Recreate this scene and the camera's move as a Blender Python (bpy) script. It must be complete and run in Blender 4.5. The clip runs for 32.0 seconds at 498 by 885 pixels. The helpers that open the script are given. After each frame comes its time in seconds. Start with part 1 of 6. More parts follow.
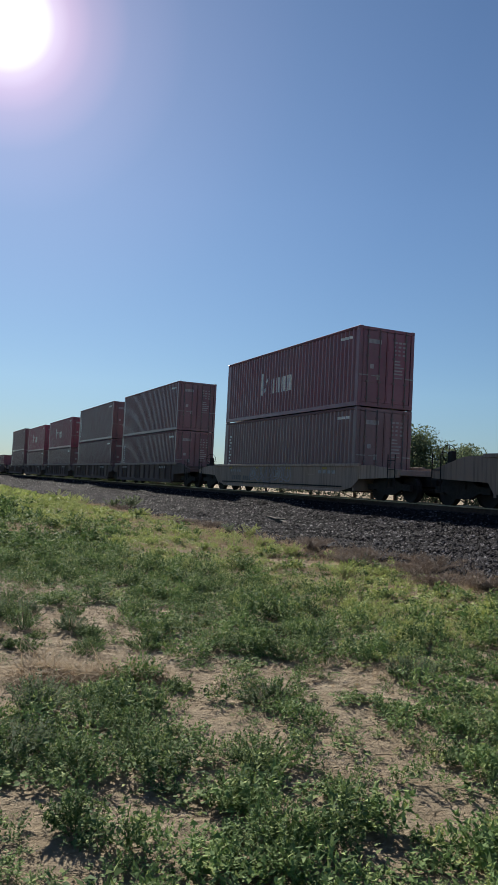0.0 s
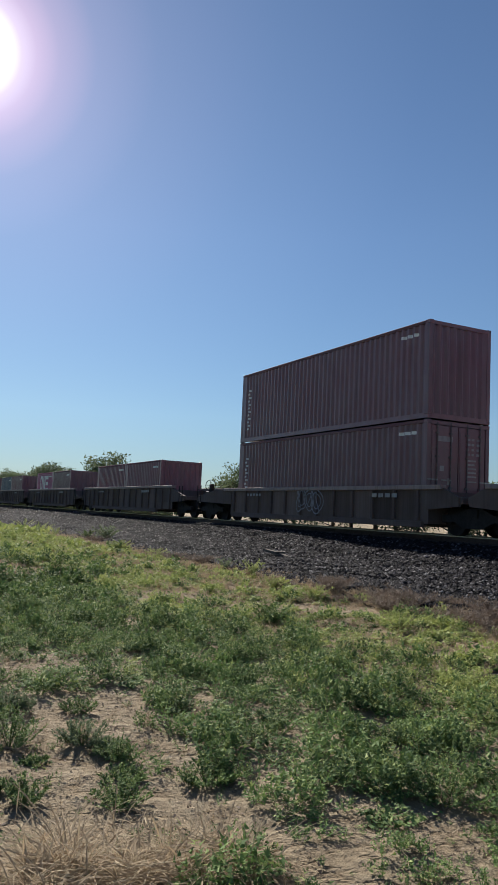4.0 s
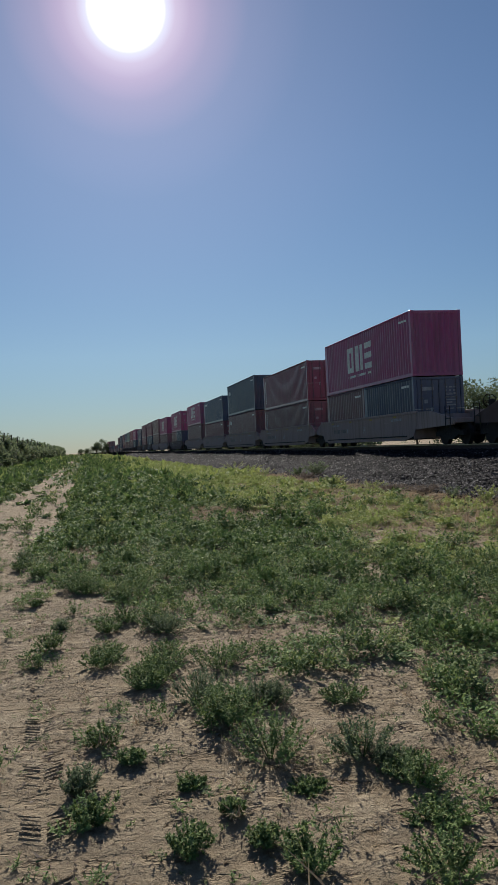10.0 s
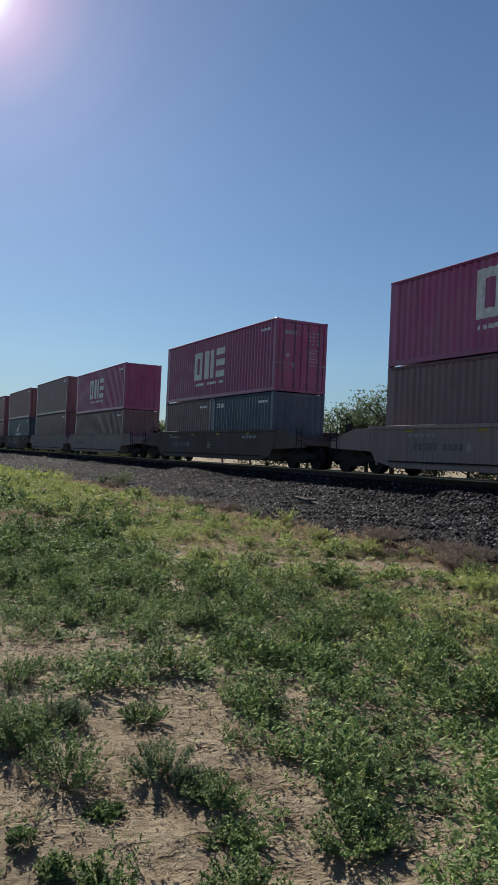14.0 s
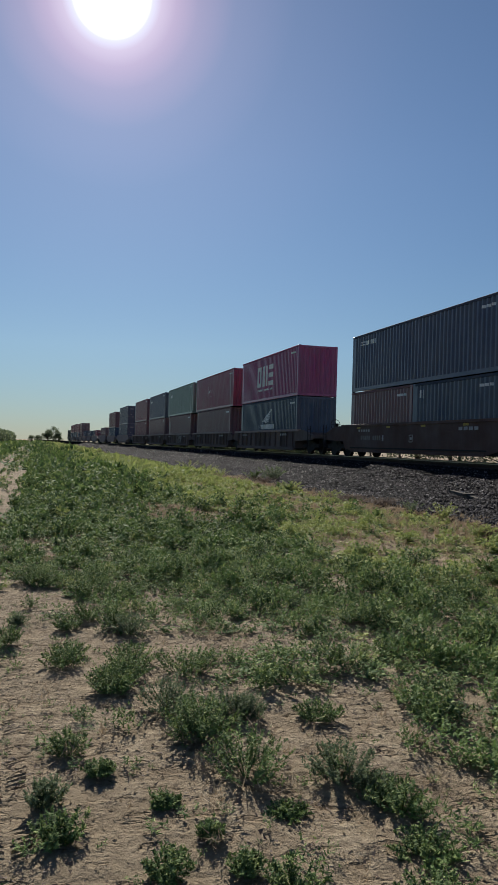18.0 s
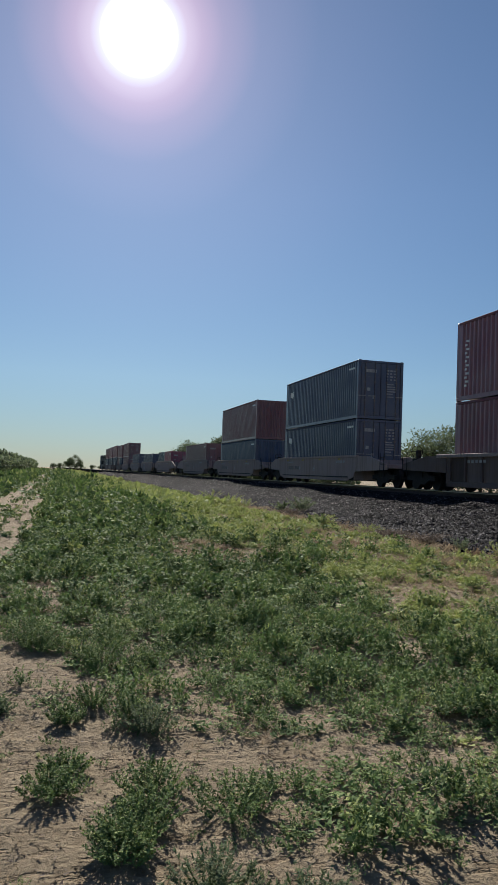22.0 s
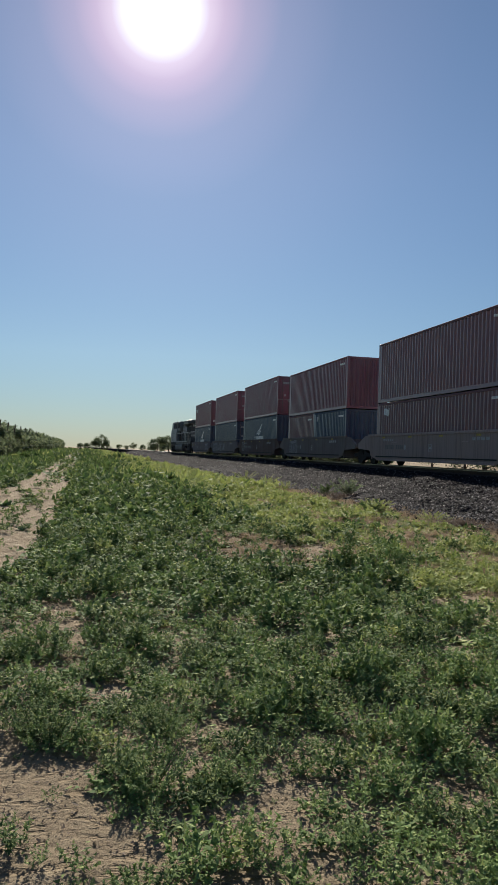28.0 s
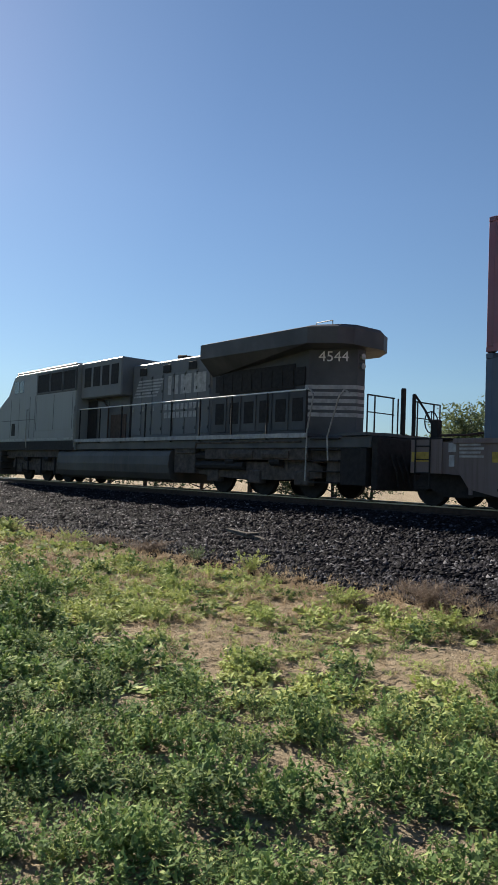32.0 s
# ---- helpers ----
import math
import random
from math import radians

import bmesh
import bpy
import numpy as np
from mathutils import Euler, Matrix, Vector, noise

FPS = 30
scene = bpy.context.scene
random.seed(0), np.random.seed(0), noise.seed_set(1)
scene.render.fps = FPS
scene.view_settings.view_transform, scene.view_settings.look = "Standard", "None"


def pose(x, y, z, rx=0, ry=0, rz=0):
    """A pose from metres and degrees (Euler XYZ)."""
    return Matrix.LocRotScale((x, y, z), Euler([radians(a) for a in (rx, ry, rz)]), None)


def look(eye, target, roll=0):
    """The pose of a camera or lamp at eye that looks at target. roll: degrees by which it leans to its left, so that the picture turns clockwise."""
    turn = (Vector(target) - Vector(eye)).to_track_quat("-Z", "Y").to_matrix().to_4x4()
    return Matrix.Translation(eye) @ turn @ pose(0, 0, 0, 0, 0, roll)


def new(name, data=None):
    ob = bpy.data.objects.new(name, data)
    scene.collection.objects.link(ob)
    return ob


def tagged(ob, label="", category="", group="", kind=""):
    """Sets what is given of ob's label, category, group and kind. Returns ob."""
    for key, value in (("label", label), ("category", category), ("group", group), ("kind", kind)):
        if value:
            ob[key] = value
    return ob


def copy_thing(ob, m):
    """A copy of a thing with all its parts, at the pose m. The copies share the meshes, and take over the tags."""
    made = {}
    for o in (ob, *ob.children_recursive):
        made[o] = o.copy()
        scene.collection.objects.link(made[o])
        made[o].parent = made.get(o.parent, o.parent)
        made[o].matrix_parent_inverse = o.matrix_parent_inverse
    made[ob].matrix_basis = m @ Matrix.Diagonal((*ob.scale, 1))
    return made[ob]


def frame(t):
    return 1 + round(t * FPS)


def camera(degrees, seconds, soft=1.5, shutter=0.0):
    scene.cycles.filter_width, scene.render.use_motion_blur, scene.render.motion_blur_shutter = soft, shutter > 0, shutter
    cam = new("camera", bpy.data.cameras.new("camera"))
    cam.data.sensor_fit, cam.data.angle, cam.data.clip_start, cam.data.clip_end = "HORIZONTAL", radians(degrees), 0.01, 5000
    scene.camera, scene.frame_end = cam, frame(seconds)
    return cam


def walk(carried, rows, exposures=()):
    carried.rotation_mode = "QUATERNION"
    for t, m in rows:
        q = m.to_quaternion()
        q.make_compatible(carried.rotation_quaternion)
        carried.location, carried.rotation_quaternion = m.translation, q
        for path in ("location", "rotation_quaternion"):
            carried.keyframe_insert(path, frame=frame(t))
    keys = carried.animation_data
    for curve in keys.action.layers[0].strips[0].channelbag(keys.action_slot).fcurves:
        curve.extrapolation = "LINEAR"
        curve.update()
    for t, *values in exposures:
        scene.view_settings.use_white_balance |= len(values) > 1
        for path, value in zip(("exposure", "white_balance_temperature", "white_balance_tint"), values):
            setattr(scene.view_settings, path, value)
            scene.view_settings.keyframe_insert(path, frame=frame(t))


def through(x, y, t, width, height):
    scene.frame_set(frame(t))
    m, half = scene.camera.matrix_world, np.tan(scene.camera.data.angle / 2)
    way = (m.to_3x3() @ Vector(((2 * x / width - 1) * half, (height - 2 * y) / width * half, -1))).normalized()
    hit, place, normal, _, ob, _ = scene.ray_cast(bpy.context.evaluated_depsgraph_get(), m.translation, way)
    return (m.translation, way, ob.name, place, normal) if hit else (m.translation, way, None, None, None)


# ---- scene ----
cam = camera(36.43, 32.0, 0.85, 0.0)
METRES, EYE, TURN = 10.824, 1.580, -24.832
ROWS = [
    (0.0, 0.0000, 0.0000, 0.0000, 0.18, 3.08, -2.79),
    (0.5, -0.0119, 0.0290, 0.0002, 0.03, 2.86, -2.71),
    (1.0, -0.0172, 0.0631, 0.0033, 0.14, 2.67, -2.85),
    (1.5, -0.0307, 0.0924, 0.0019, -1.85, 3.15, -3.24),
    (2.0, -0.0431, 0.1202, 0.0012, -1.81, 3.41, -3.03),
    (2.5, -0.0550, 0.1507, 0.0037, 1.46, 3.78, -2.65),
    (4.5, -0.0973, 0.2660, -0.0001, -3.26, 5.56, -2.63),
    (5.0, -0.1007, 0.2943, 0.0003, -1.32, 5.42, -2.75),
    (5.5, -0.1127, 0.3155, 0.0003, 5.95, 4.39, -2.16),
    (6.0, -0.1258, 0.3396, -0.0018, 7.24, 3.65, -1.37),
    (6.5, -0.1254, 0.3622, 0.0005, 10.17, 3.10, -1.36),
    (7.0, -0.1302, 0.3697, 0.0006, 11.77, 3.14, -0.73),
    (7.5, -0.1322, 0.3657, 0.0005, 19.57, 2.70, 1.89),
    (8.0, -0.1310, 0.3617, 0.0006, 10.98, 1.62, 2.67),
    (8.5, -0.1282, 0.3611, 0.0006, 7.96, 0.89, 3.31),
    (9.0, -0.1267, 0.3628, 0.0006, 9.60, 0.35, 3.90),
    (9.5, -0.1299, 0.3667, 0.0006, 12.20, 0.22, 3.56),
    (10.0, -0.1340, 0.3698, 0.0001, 12.53, 0.18, 2.74),
    (10.5, -0.1362, 0.3715, 0.0001, 12.76, 0.17, 1.63),
    (11.0, -0.1375, 0.3730, 0.0006, 12.53, 0.11, 0.31),
    (11.5, -0.1385, 0.3732, 0.0005, 12.05, -0.03, -0.77),
    (12.0, -0.1399, 0.3734, 0.0005, 11.62, -0.04, -1.13),
    (12.5, -0.1419, 0.3744, 0.0005, 11.67, -0.04, -1.46),
    (13.0, -0.1449, 0.3755, 0.0005, 11.37, 0.14, -2.12),
    (13.5, -0.1467, 0.3750, 0.0015, 7.43, 0.43, -2.40),
    (14.0, -0.1443, 0.3745, 0.0017, -2.07, 1.03, -2.47),
    (14.5, -0.1447, 0.3729, 0.0017, -2.82, 0.87, -2.61),
    (16.5, -0.1411, 0.3738, 0.0011, 5.65, 0.11, -2.80),
    (17.0, -0.1411, 0.3753, 0.0007, 7.43, -0.73, -2.04),
    (17.5, -0.1498, 0.3762, 0.0010, 8.83, -1.15, -1.81),
    (18.0, -0.1580, 0.3818, 0.0014, 8.99, 0.21, -1.66),
    (18.5, -0.1617, 0.4025, 0.0026, 8.96, 3.01, -1.37),
    (19.0, -0.1715, 0.4190, 0.0027, 9.28, 3.82, -1.58),
    (19.5, -0.1886, 0.4362, 0.0024, 9.09, 4.15, -1.29),
    (20.0, -0.1948, 0.4517, 0.0003, 8.08, 3.45, -1.29),
    (20.5, -0.1926, 0.4716, 0.0018, 9.67, 2.96, -1.61),
    (21.0, -0.1982, 0.4883, 0.0011, 10.14, 2.81, -1.72),
    (21.5, -0.2106, 0.5068, -0.0001, 10.19, 2.65, -2.18),
    (22.0, -0.2082, 0.5318, -0.0003, 10.56, 2.40, -2.13),
    (22.5, -0.2139, 0.5498, -0.0001, 13.26, 2.26, -2.10),
    (23.0, -0.2327, 0.5658, 0.0010, 13.87, 2.09, -1.97),
    (23.5, -0.2377, 0.5801, -0.0009, 12.42, 1.79, -1.70),
    (24.0, -0.2380, 0.6008, 0.0016, 11.83, 1.48, -1.69),
    (24.5, -0.2475, 0.6173, 0.0016, 12.43, 1.34, -1.99),
    (25.0, -0.2650, 0.6349, 0.0024, 12.01, 1.23, -1.76),
    (25.5, -0.2703, 0.6557, 0.0018, 11.91, 1.28, -1.28),
    (26.0, -0.2733, 0.6781, 0.0045, 13.00, 1.27, -1.17),
    (26.5, -0.2882, 0.6950, 0.0039, 13.31, 1.21, -1.53),
    (28.5, -0.3090, 0.7659, 0.0057, 11.47, 0.70, -2.11),
    (29.0, -0.3239, 0.7865, 0.0065, 9.69, 1.08, -2.05),
    (29.5, -0.3247, 0.8107, 0.0066, 8.39, 1.31, -1.96),
    (30.0, -0.3314, 0.8268, 0.0083, 7.03, 1.21, -2.07),
    (30.5, -0.3451, 0.8365, 0.0103, 4.75, 1.21, -2.58),
    (31.0, -0.3500, 0.8404, 0.0101, 2.22, 1.36, -3.00),
    (31.5, -0.3473, 0.8413, 0.0098, -3.01, 1.87, -2.91),
    (32.0, -0.3366, 0.8373, 0.0107, -15.55, 2.63, -2.23),
]
walk(cam, [(t, pose(0, 0, EYE, 0, 0, TURN) @ pose(METRES * x, METRES * y, METRES * z, 90 + pitch, roll, yaw)) for t, x, y, z, yaw, pitch, roll in ROWS],
     exposures=[(0.0, 0.5, 6500, 10), (2.5, 0.6, 6500, 10), (5.0, 0.42, 6500, 10), (6.5, 0.08, 6500, 10), (10.0, 0.15, 6500, 10), (11.0, 0.20, 6500, 10), (12.0, 0.30, 6500, 10), (13.0, 0.30, 6500, 10), (14.5, 0.42, 6500, 10), (17.0, 0.26, 6500, 10), (20.0, 0.13, 6500, 10), (22.5, 0.32, 6500, 10), (26.0, 0.27, 6500, 10), (28.0, 0.38, 6800, 10), (30.0, 0.46, 6850, 10), (31.0, 0.56, 6850, 10), (31.5, 0.64, 6850, 10), (32.0, 0.90, 6850, 10)])

# ---- light: a clear morning, the sun low over the far end of the track ----
SUN_AZ, SUN_EL = 4.6, 30.1
SUN_DIR = Vector((math.sin(radians(SUN_AZ)) * math.cos(radians(SUN_EL)), math.cos(radians(SUN_AZ)) * math.cos(radians(SUN_EL)), math.sin(radians(SUN_EL))))
world = bpy.data.worlds.new("sky")
scene.world = world
world.use_nodes = True
_n = world.node_tree.nodes
_sky = _n.new("ShaderNodeTexSky")
_sky.sky_type, _sky.sun_disc = "NISHITA", False
_sky.sun_elevation, _sky.sun_rotation = radians(SUN_EL), radians(SUN_AZ)
_sky.altitude, _sky.air_density, _sky.dust_density, _sky.ozone_density = 100, 1.0, 0.12, 5.0
_n["Background"].inputs["Strength"].default_value = 0.06
_wl = world.node_tree.links
# the sun as a white disc, with the lens's pinkish halo painted round it
_tc, _dot, _amount = _n.new("ShaderNodeTexCoord"), _n.new("ShaderNodeVectorMath"), _n.new("ShaderNodeValToRGB")
_dot.operation = "DOT_PRODUCT"
_dot.inputs[1].default_value = SUN_DIR
_wl.new(_tc.outputs["Generated"], _dot.inputs[0])
_span = _n.new("ShaderNodeMapRange")
_span.inputs[1].default_value, _span.inputs[2].default_value = math.cos(radians(30)), 1.0
_wl.new(_dot.outputs["Value"], _span.inputs[0])


def glare_at(deg):
    return (math.cos(radians(deg)) - math.cos(radians(30))) / (1 - math.cos(radians(30)))


_e = _amount.color_ramp.elements
_e[0].position, _e[0].color = 0.0, (0, 0, 0, 1)
_e[1].position, _e[1].color = glare_at(1.6), (1.0, 1.0, 1.0, 1)
for _d, _c in ((20.0, (0.006, 0.007, 0.008, 1)), (12.0, (0.016, 0.013, 0.016, 1)), (8.0, (0.042, 0.028, 0.034, 1)), (5.6, (0.108, 0.058, 0.064, 1)), (4.2, (0.19, 0.10, 0.108, 1)), (3.2, (0.275, 0.18, 0.185, 1)), (2.6, (0.36, 0.32, 0.33, 1)), (2.15, (0.75, 0.73, 0.74, 1))):
    _e.new(glare_at(_d)).color = _c
_wl.new(_span.outputs[0], _amount.inputs[0])
_glare = _n.new("ShaderNodeBackground")
_glare.inputs["Strength"].default_value = 1.6
_wl.new(_amount.outputs[0], _glare.inputs["Color"])
_sum = _n.new("ShaderNodeAddShader")
# dusty haze that dulls the sky towards the horizon
_sep, _rise, _haze, _mul = _n.new("ShaderNodeSeparateXYZ"), _n.new("ShaderNodeMapRange"), _n.new("ShaderNodeValToRGB"), _n.new("ShaderNodeMix")
_wl.new(_tc.outputs["Generated"], _sep.inputs[0])
_rise.inputs[1].default_value, _rise.inputs[2].default_value = 0.0, 0.35
_wl.new(_sep.outputs["Z"], _rise.inputs[0])
_wl.new(_rise.outputs[0], _haze.inputs[0])
_haze.color_ramp.elements[0].color, _haze.color_ramp.elements[1].color = (0.51, 0.60, 0.69, 1), (1, 1, 1, 1)
_haze.color_ramp.elements.new(0.35).color = (0.84, 0.88, 0.88, 1)
_mul.data_type, _mul.blend_type = "RGBA", "MULTIPLY"
_mul.inputs["Factor"].default_value = 1.0
_wl.new(_sky.outputs[0], _mul.inputs[6])
_wl.new(_haze.outputs[0], _mul.inputs[7])
_wl.new(_mul.outputs[2], _n["Background"].inputs["Color"])
_wl.new(_n["Background"].outputs[0], _sum.inputs[0])
_wl.new(_glare.outputs[0], _sum.inputs[1])
_wl.new(_sum.outputs[0], _n["World Output"].inputs["Surface"])
sun_lamp = new("sun_light", bpy.data.lights.new("sun_light", "SUN"))
sun_lamp.data.energy, sun_lamp.data.angle, sun_lamp.data.color = 5.0, radians(0.53), (1.0, 0.94, 0.85)
sun_lamp.matrix_world = look(Vector((math.sin(radians(5.4)) * math.cos(radians(SUN_EL)), math.cos(radians(5.4)) * math.cos(radians(SUN_EL)), math.sin(radians(SUN_EL)))) * 100, (0, 0, 0))


# ---- materials ----
def tree_of(name):
    m = bpy.data.materials.new(name)
    m.use_nodes = True
    return m, m.node_tree.nodes, m.node_tree.links, m.node_tree.nodes["Principled BSDF"]


def ramp(n, stops):
    r = n.new("ShaderNodeValToRGB")
    r.color_ramp.elements[0].position, r.color_ramp.elements[0].color = stops[0][0], (*stops[0][1], 1)
    r.color_ramp.elements[1].position, r.color_ramp.elements[1].color = stops[-1][0], (*stops[-1][1], 1)
    for p, c in stops[1:-1]:
        r.color_ramp.elements.new(p).color = (*c, 1)
    return r


def noise_node(n, l, scale, detail=6.0, rough=0.6, stretch=None, coord="Object"):
    tc = n.new("ShaderNodeTexCoord")
    t = n.new("ShaderNodeTexNoise")
    t.inputs["Scale"].default_value, t.inputs["Detail"].default_value, t.inputs["Roughness"].default_value = scale, detail, rough
    if stretch:
        mp = n.new("ShaderNodeMapping")
        mp.inputs["Scale"].default_value = stretch
        l.new(tc.outputs[coord], mp.inputs["Vector"])
        l.new(mp.outputs[0], t.inputs["Vector"])
    else:
        l.new(tc.outputs[coord], t.inputs["Vector"])
    return t


def mixed(n, l, fac, a, b, mode="MIX"):
    m = n.new("ShaderNodeMix")
    m.data_type, m.blend_type = "RGBA", mode
    for sock, v in ((m.inputs["Factor"], fac), (m.inputs[6], a), (m.inputs[7], b)):
        if isinstance(v, (int, float)):
            sock.default_value = v
        elif isinstance(v, tuple):
            sock.default_value = (*v, 1)
        else:
            l.new(v, sock)
    return m.outputs[2]


def matt(n, l, p):
    """Rough stone and earth scatter light without any sheen: a diffuse surface in place of the glossy one."""
    d = n.new("ShaderNodeBsdfDiffuse")
    d.inputs["Roughness"].default_value = 1.0
    for a, b in (("Base Color", "Color"), ("Normal", "Normal")):
        if p.inputs[a].is_linked:
            l.new(p.inputs[a].links[0].from_socket, d.inputs[b])
    l.new(d.outputs[0], n["Material Output"].inputs["Surface"])


def bump(n, l, bsdf, height, strength, distance):
    b = n.new("ShaderNodeBump")
    b.inputs["Strength"].default_value, b.inputs["Distance"].default_value = strength, distance
    l.new(height, b.inputs["Height"])
    l.new(b.outputs[0], bsdf.inputs["Normal"])


def painted(name, colour, rough=0.3, dirt=0.4, dirt_colour=(0.09, 0.07, 0.055), metal=0.0, rust=0.25, spec=0.5, vary=(0.88, 1.1)):
    """Weathered paint on steel: faded patches, dust streaks that run down, specks of rust."""
    m, n, l, p = tree_of(name)
    big = noise_node(n, l, 0.7, 4)
    streak = noise_node(n, l, 3.0, 5, 0.65, (1.0, 3.0, 0.12))
    speck = noise_node(n, l, 11.0, 8, 0.7)
    info = n.new("ShaderNodeObjectInfo")
    pale = tuple(min(1.0, c * 0.8 + 0.06) for c in colour)
    r1 = ramp(n, [(0.35, (0, 0, 0)), (0.7, (1, 1, 1))])
    l.new(big.outputs[0], r1.inputs[0])
    base = mixed(n, l, r1.outputs[0], colour, pale)
    r2 = ramp(n, [(0.48, (0, 0, 0)), (0.72, (dirt, dirt, dirt))])
    l.new(streak.outputs[0], r2.inputs[0])
    base = mixed(n, l, r2.outputs[0], base, dirt_colour)
    r3 = ramp(n, [(0.62, (0, 0, 0)), (0.70, (rust, rust, rust))])
    l.new(speck.outputs[0], r3.inputs[0])
    base = mixed(n, l, r3.outputs[0], base, (0.12, 0.045, 0.02))
    hsv = n.new("ShaderNodeHueSaturation")
    tone = n.new("ShaderNodeMapRange")
    tone.inputs[3].default_value, tone.inputs[4].default_value = vary
    l.new(info.outputs["Random"], tone.inputs[0])
    l.new(tone.outputs[0], hsv.inputs["Value"])
    l.new(base, hsv.inputs["Color"])
    l.new(hsv.outputs[0], p.inputs["Base Color"])
    rr = n.new("ShaderNodeMapRange")
    rr.inputs[3].default_value, rr.inputs[4].default_value = rough - 0.08, min(1.0, rough + 0.14)
    l.new(streak.outputs[0], rr.inputs[0])
    l.new(rr.outputs[0], p.inputs["Roughness"])
    p.inputs["Metallic"].default_value = metal
    p.inputs["Specular IOR Level"].default_value = spec
    bump(n, l, p, speck.outputs[0], 0.06, 0.01)
    return m


def leafy(name, a, b, c, through=0.5, scale=0.5, low=0.38, high=0.62):
    """Leaves that scatter and let light through; each leaf its own tint, patches of tint over the field."""
    m, n, l, p = tree_of(name)
    geo = n.new("ShaderNodeNewGeometry")
    patch = noise_node(n, l, scale, 4)
    rp = ramp(n, [(low, a), (high, b)])
    l.new(patch.outputs[0], rp.inputs[0])
    rl = ramp(n, [(0.0, (0, 0, 0)), (0.7, (0.2, 0.2, 0.2)), (1.0, (1, 1, 1))])
    l.new(geo.outputs["Random Per Island"], rl.inputs[0])
    col = mixed(n, l, rl.outputs[0], rp.outputs[0], c)
    l.new(col, p.inputs["Base Color"])
    p.inputs["Roughness"].default_value = 0.7
    p.inputs["Specular IOR Level"].default_value = 0.07
    tr = n.new("ShaderNodeBsdfTranslucent")
    bright = n.new("ShaderNodeHueSaturation")
    bright.inputs["Hue"].default_value, bright.inputs["Saturation"].default_value, bright.inputs["Value"].default_value = 0.493, 1.05, 1.4
    l.new(col, bright.inputs["Color"])
    l.new(bright.outputs[0], tr.inputs["Color"])
    mx = n.new("ShaderNodeMixShader")
    mx.inputs[0].default_value = through
    l.new(p.outputs[0], mx.inputs[1])
    l.new(tr.outputs[0], mx.inputs[2])
    l.new(mx.outputs[0], n["Material Output"].inputs["Surface"])
    return m


def plain(name, colour, rough=0.6, metal=0.0, grain=8.0, vary=0.35, spec=0.35):
    m, n, l, p = tree_of(name)
    t = noise_node(n, l, grain, 6)
    r = ramp(n, [(0.3, tuple(c * (1 - vary) for c in colour)), (0.7, tuple(min(1, c * (1 + vary)) for c in colour))])
    l.new(t.outputs[0], r.inputs[0])
    l.new(r.outputs[0], p.inputs["Base Color"])
    p.inputs["Roughness"].default_value, p.inputs["Metallic"].default_value, p.inputs["Specular IOR Level"].default_value = rough, metal, spec
    bump(n, l, p, t.outputs[0], 0.2, 0.01)
    return m


PAINT = {
    "maroon": painted("paint_maroon", (0.215, 0.064, 0.092)),
    "brown": painted("paint_brown", (0.20, 0.088, 0.105)),
    "greybrown": painted("paint_grey_brown", (0.20, 0.098, 0.11)),
    "red": painted("paint_red", (0.275, 0.045, 0.09)),
    "orange": painted("paint_orange_red", (0.33, 0.085, 0.075)),
    "rust": painted("paint_rust_brown", (0.18, 0.06, 0.075)),
    "magenta": painted("paint_magenta", (0.36, 0.05, 0.17)),
    "teal": painted("paint_teal", (0.034, 0.060, 0.112)),
    "blue": painted("paint_blue", (0.035, 0.065, 0.14)),
    "green": painted("paint_green", (0.22, 0.30, 0.26)),
    "slate": painted("paint_slate", (0.05, 0.063, 0.123)),
    "grey": painted("paint_grey", (0.25, 0.25, 0.25)),
}
BAY = painted("car_bay_plate", (0.15, 0.106, 0.094), 0.85, 0.6, (0.10, 0.08, 0.06), spec=0.15, vary=(0.55, 1.35))
# darker, matt copies of each paint, toning down the sunlit line on roofs and rails
RAIL_PAINT = {k_: painted("toned_rail_" + k_, tuple(0.75 * v_.node_tree.nodes["Mix"].inputs[6].default_value[i_] + 0.02 for i_ in range(3)), 0.8, 0.5, (0.12, 0.10, 0.085), spec=0.08) for k_, v_ in list(PAINT.items())}
CAR = {
    "cream": painted("car_cream", (0.40, 0.295, 0.235), 0.8, 0.7, spec=0.25),
    "darkgrey": painted("car_dark_grey", (0.125, 0.089, 0.080), 0.85, 0.5, spec=0.2),
    # grey is lightened to paint in grazing sheen and haze on the sides
    "grey": painted("car_grey", (0.34, 0.255, 0.235), 0.85, 0.5, spec=0.25),
    "greybrown": painted("car_grey_brown", (0.165, 0.128, 0.122), 0.8, 0.6, spec=0.25),
    "brown": painted("car_brown", (0.09, 0.044, 0.036), 0.75, 0.5, spec=0.25),
    "tan": painted("car_tan", (0.27, 0.195, 0.155), 0.75, 0.8),
    "sill": painted("car_worn_sill", (0.30, 0.22, 0.20), 0.75, 0.6),
}
WHITE = plain("white_lettering", (0.74, 0.73, 0.72), 0.6, 0, 5, 0.2)
GRAFFITI = plain("graffiti_paint", (0.28, 0.275, 0.30), 0.6, 0, 3, 0.4)
FADED = plain("faded_white_paint", (0.33, 0.325, 0.32), 0.7, 0, 5, 0.35)
YELLOW = plain("yellow_panel", (0.36, 0.26, 0.05), 0.6)
DARK = plain("dark_steel", (0.024, 0.022, 0.022), 0.75, 0.0, 8.0, 0.35, 0.2)
RUSTY = plain("rusty_steel", (0.07, 0.045, 0.035), 0.75, 0.2)
STEEL = plain("worn_rail_steel", (0.42, 0.40, 0.38), 0.28, 1.0, 20, 0.2)
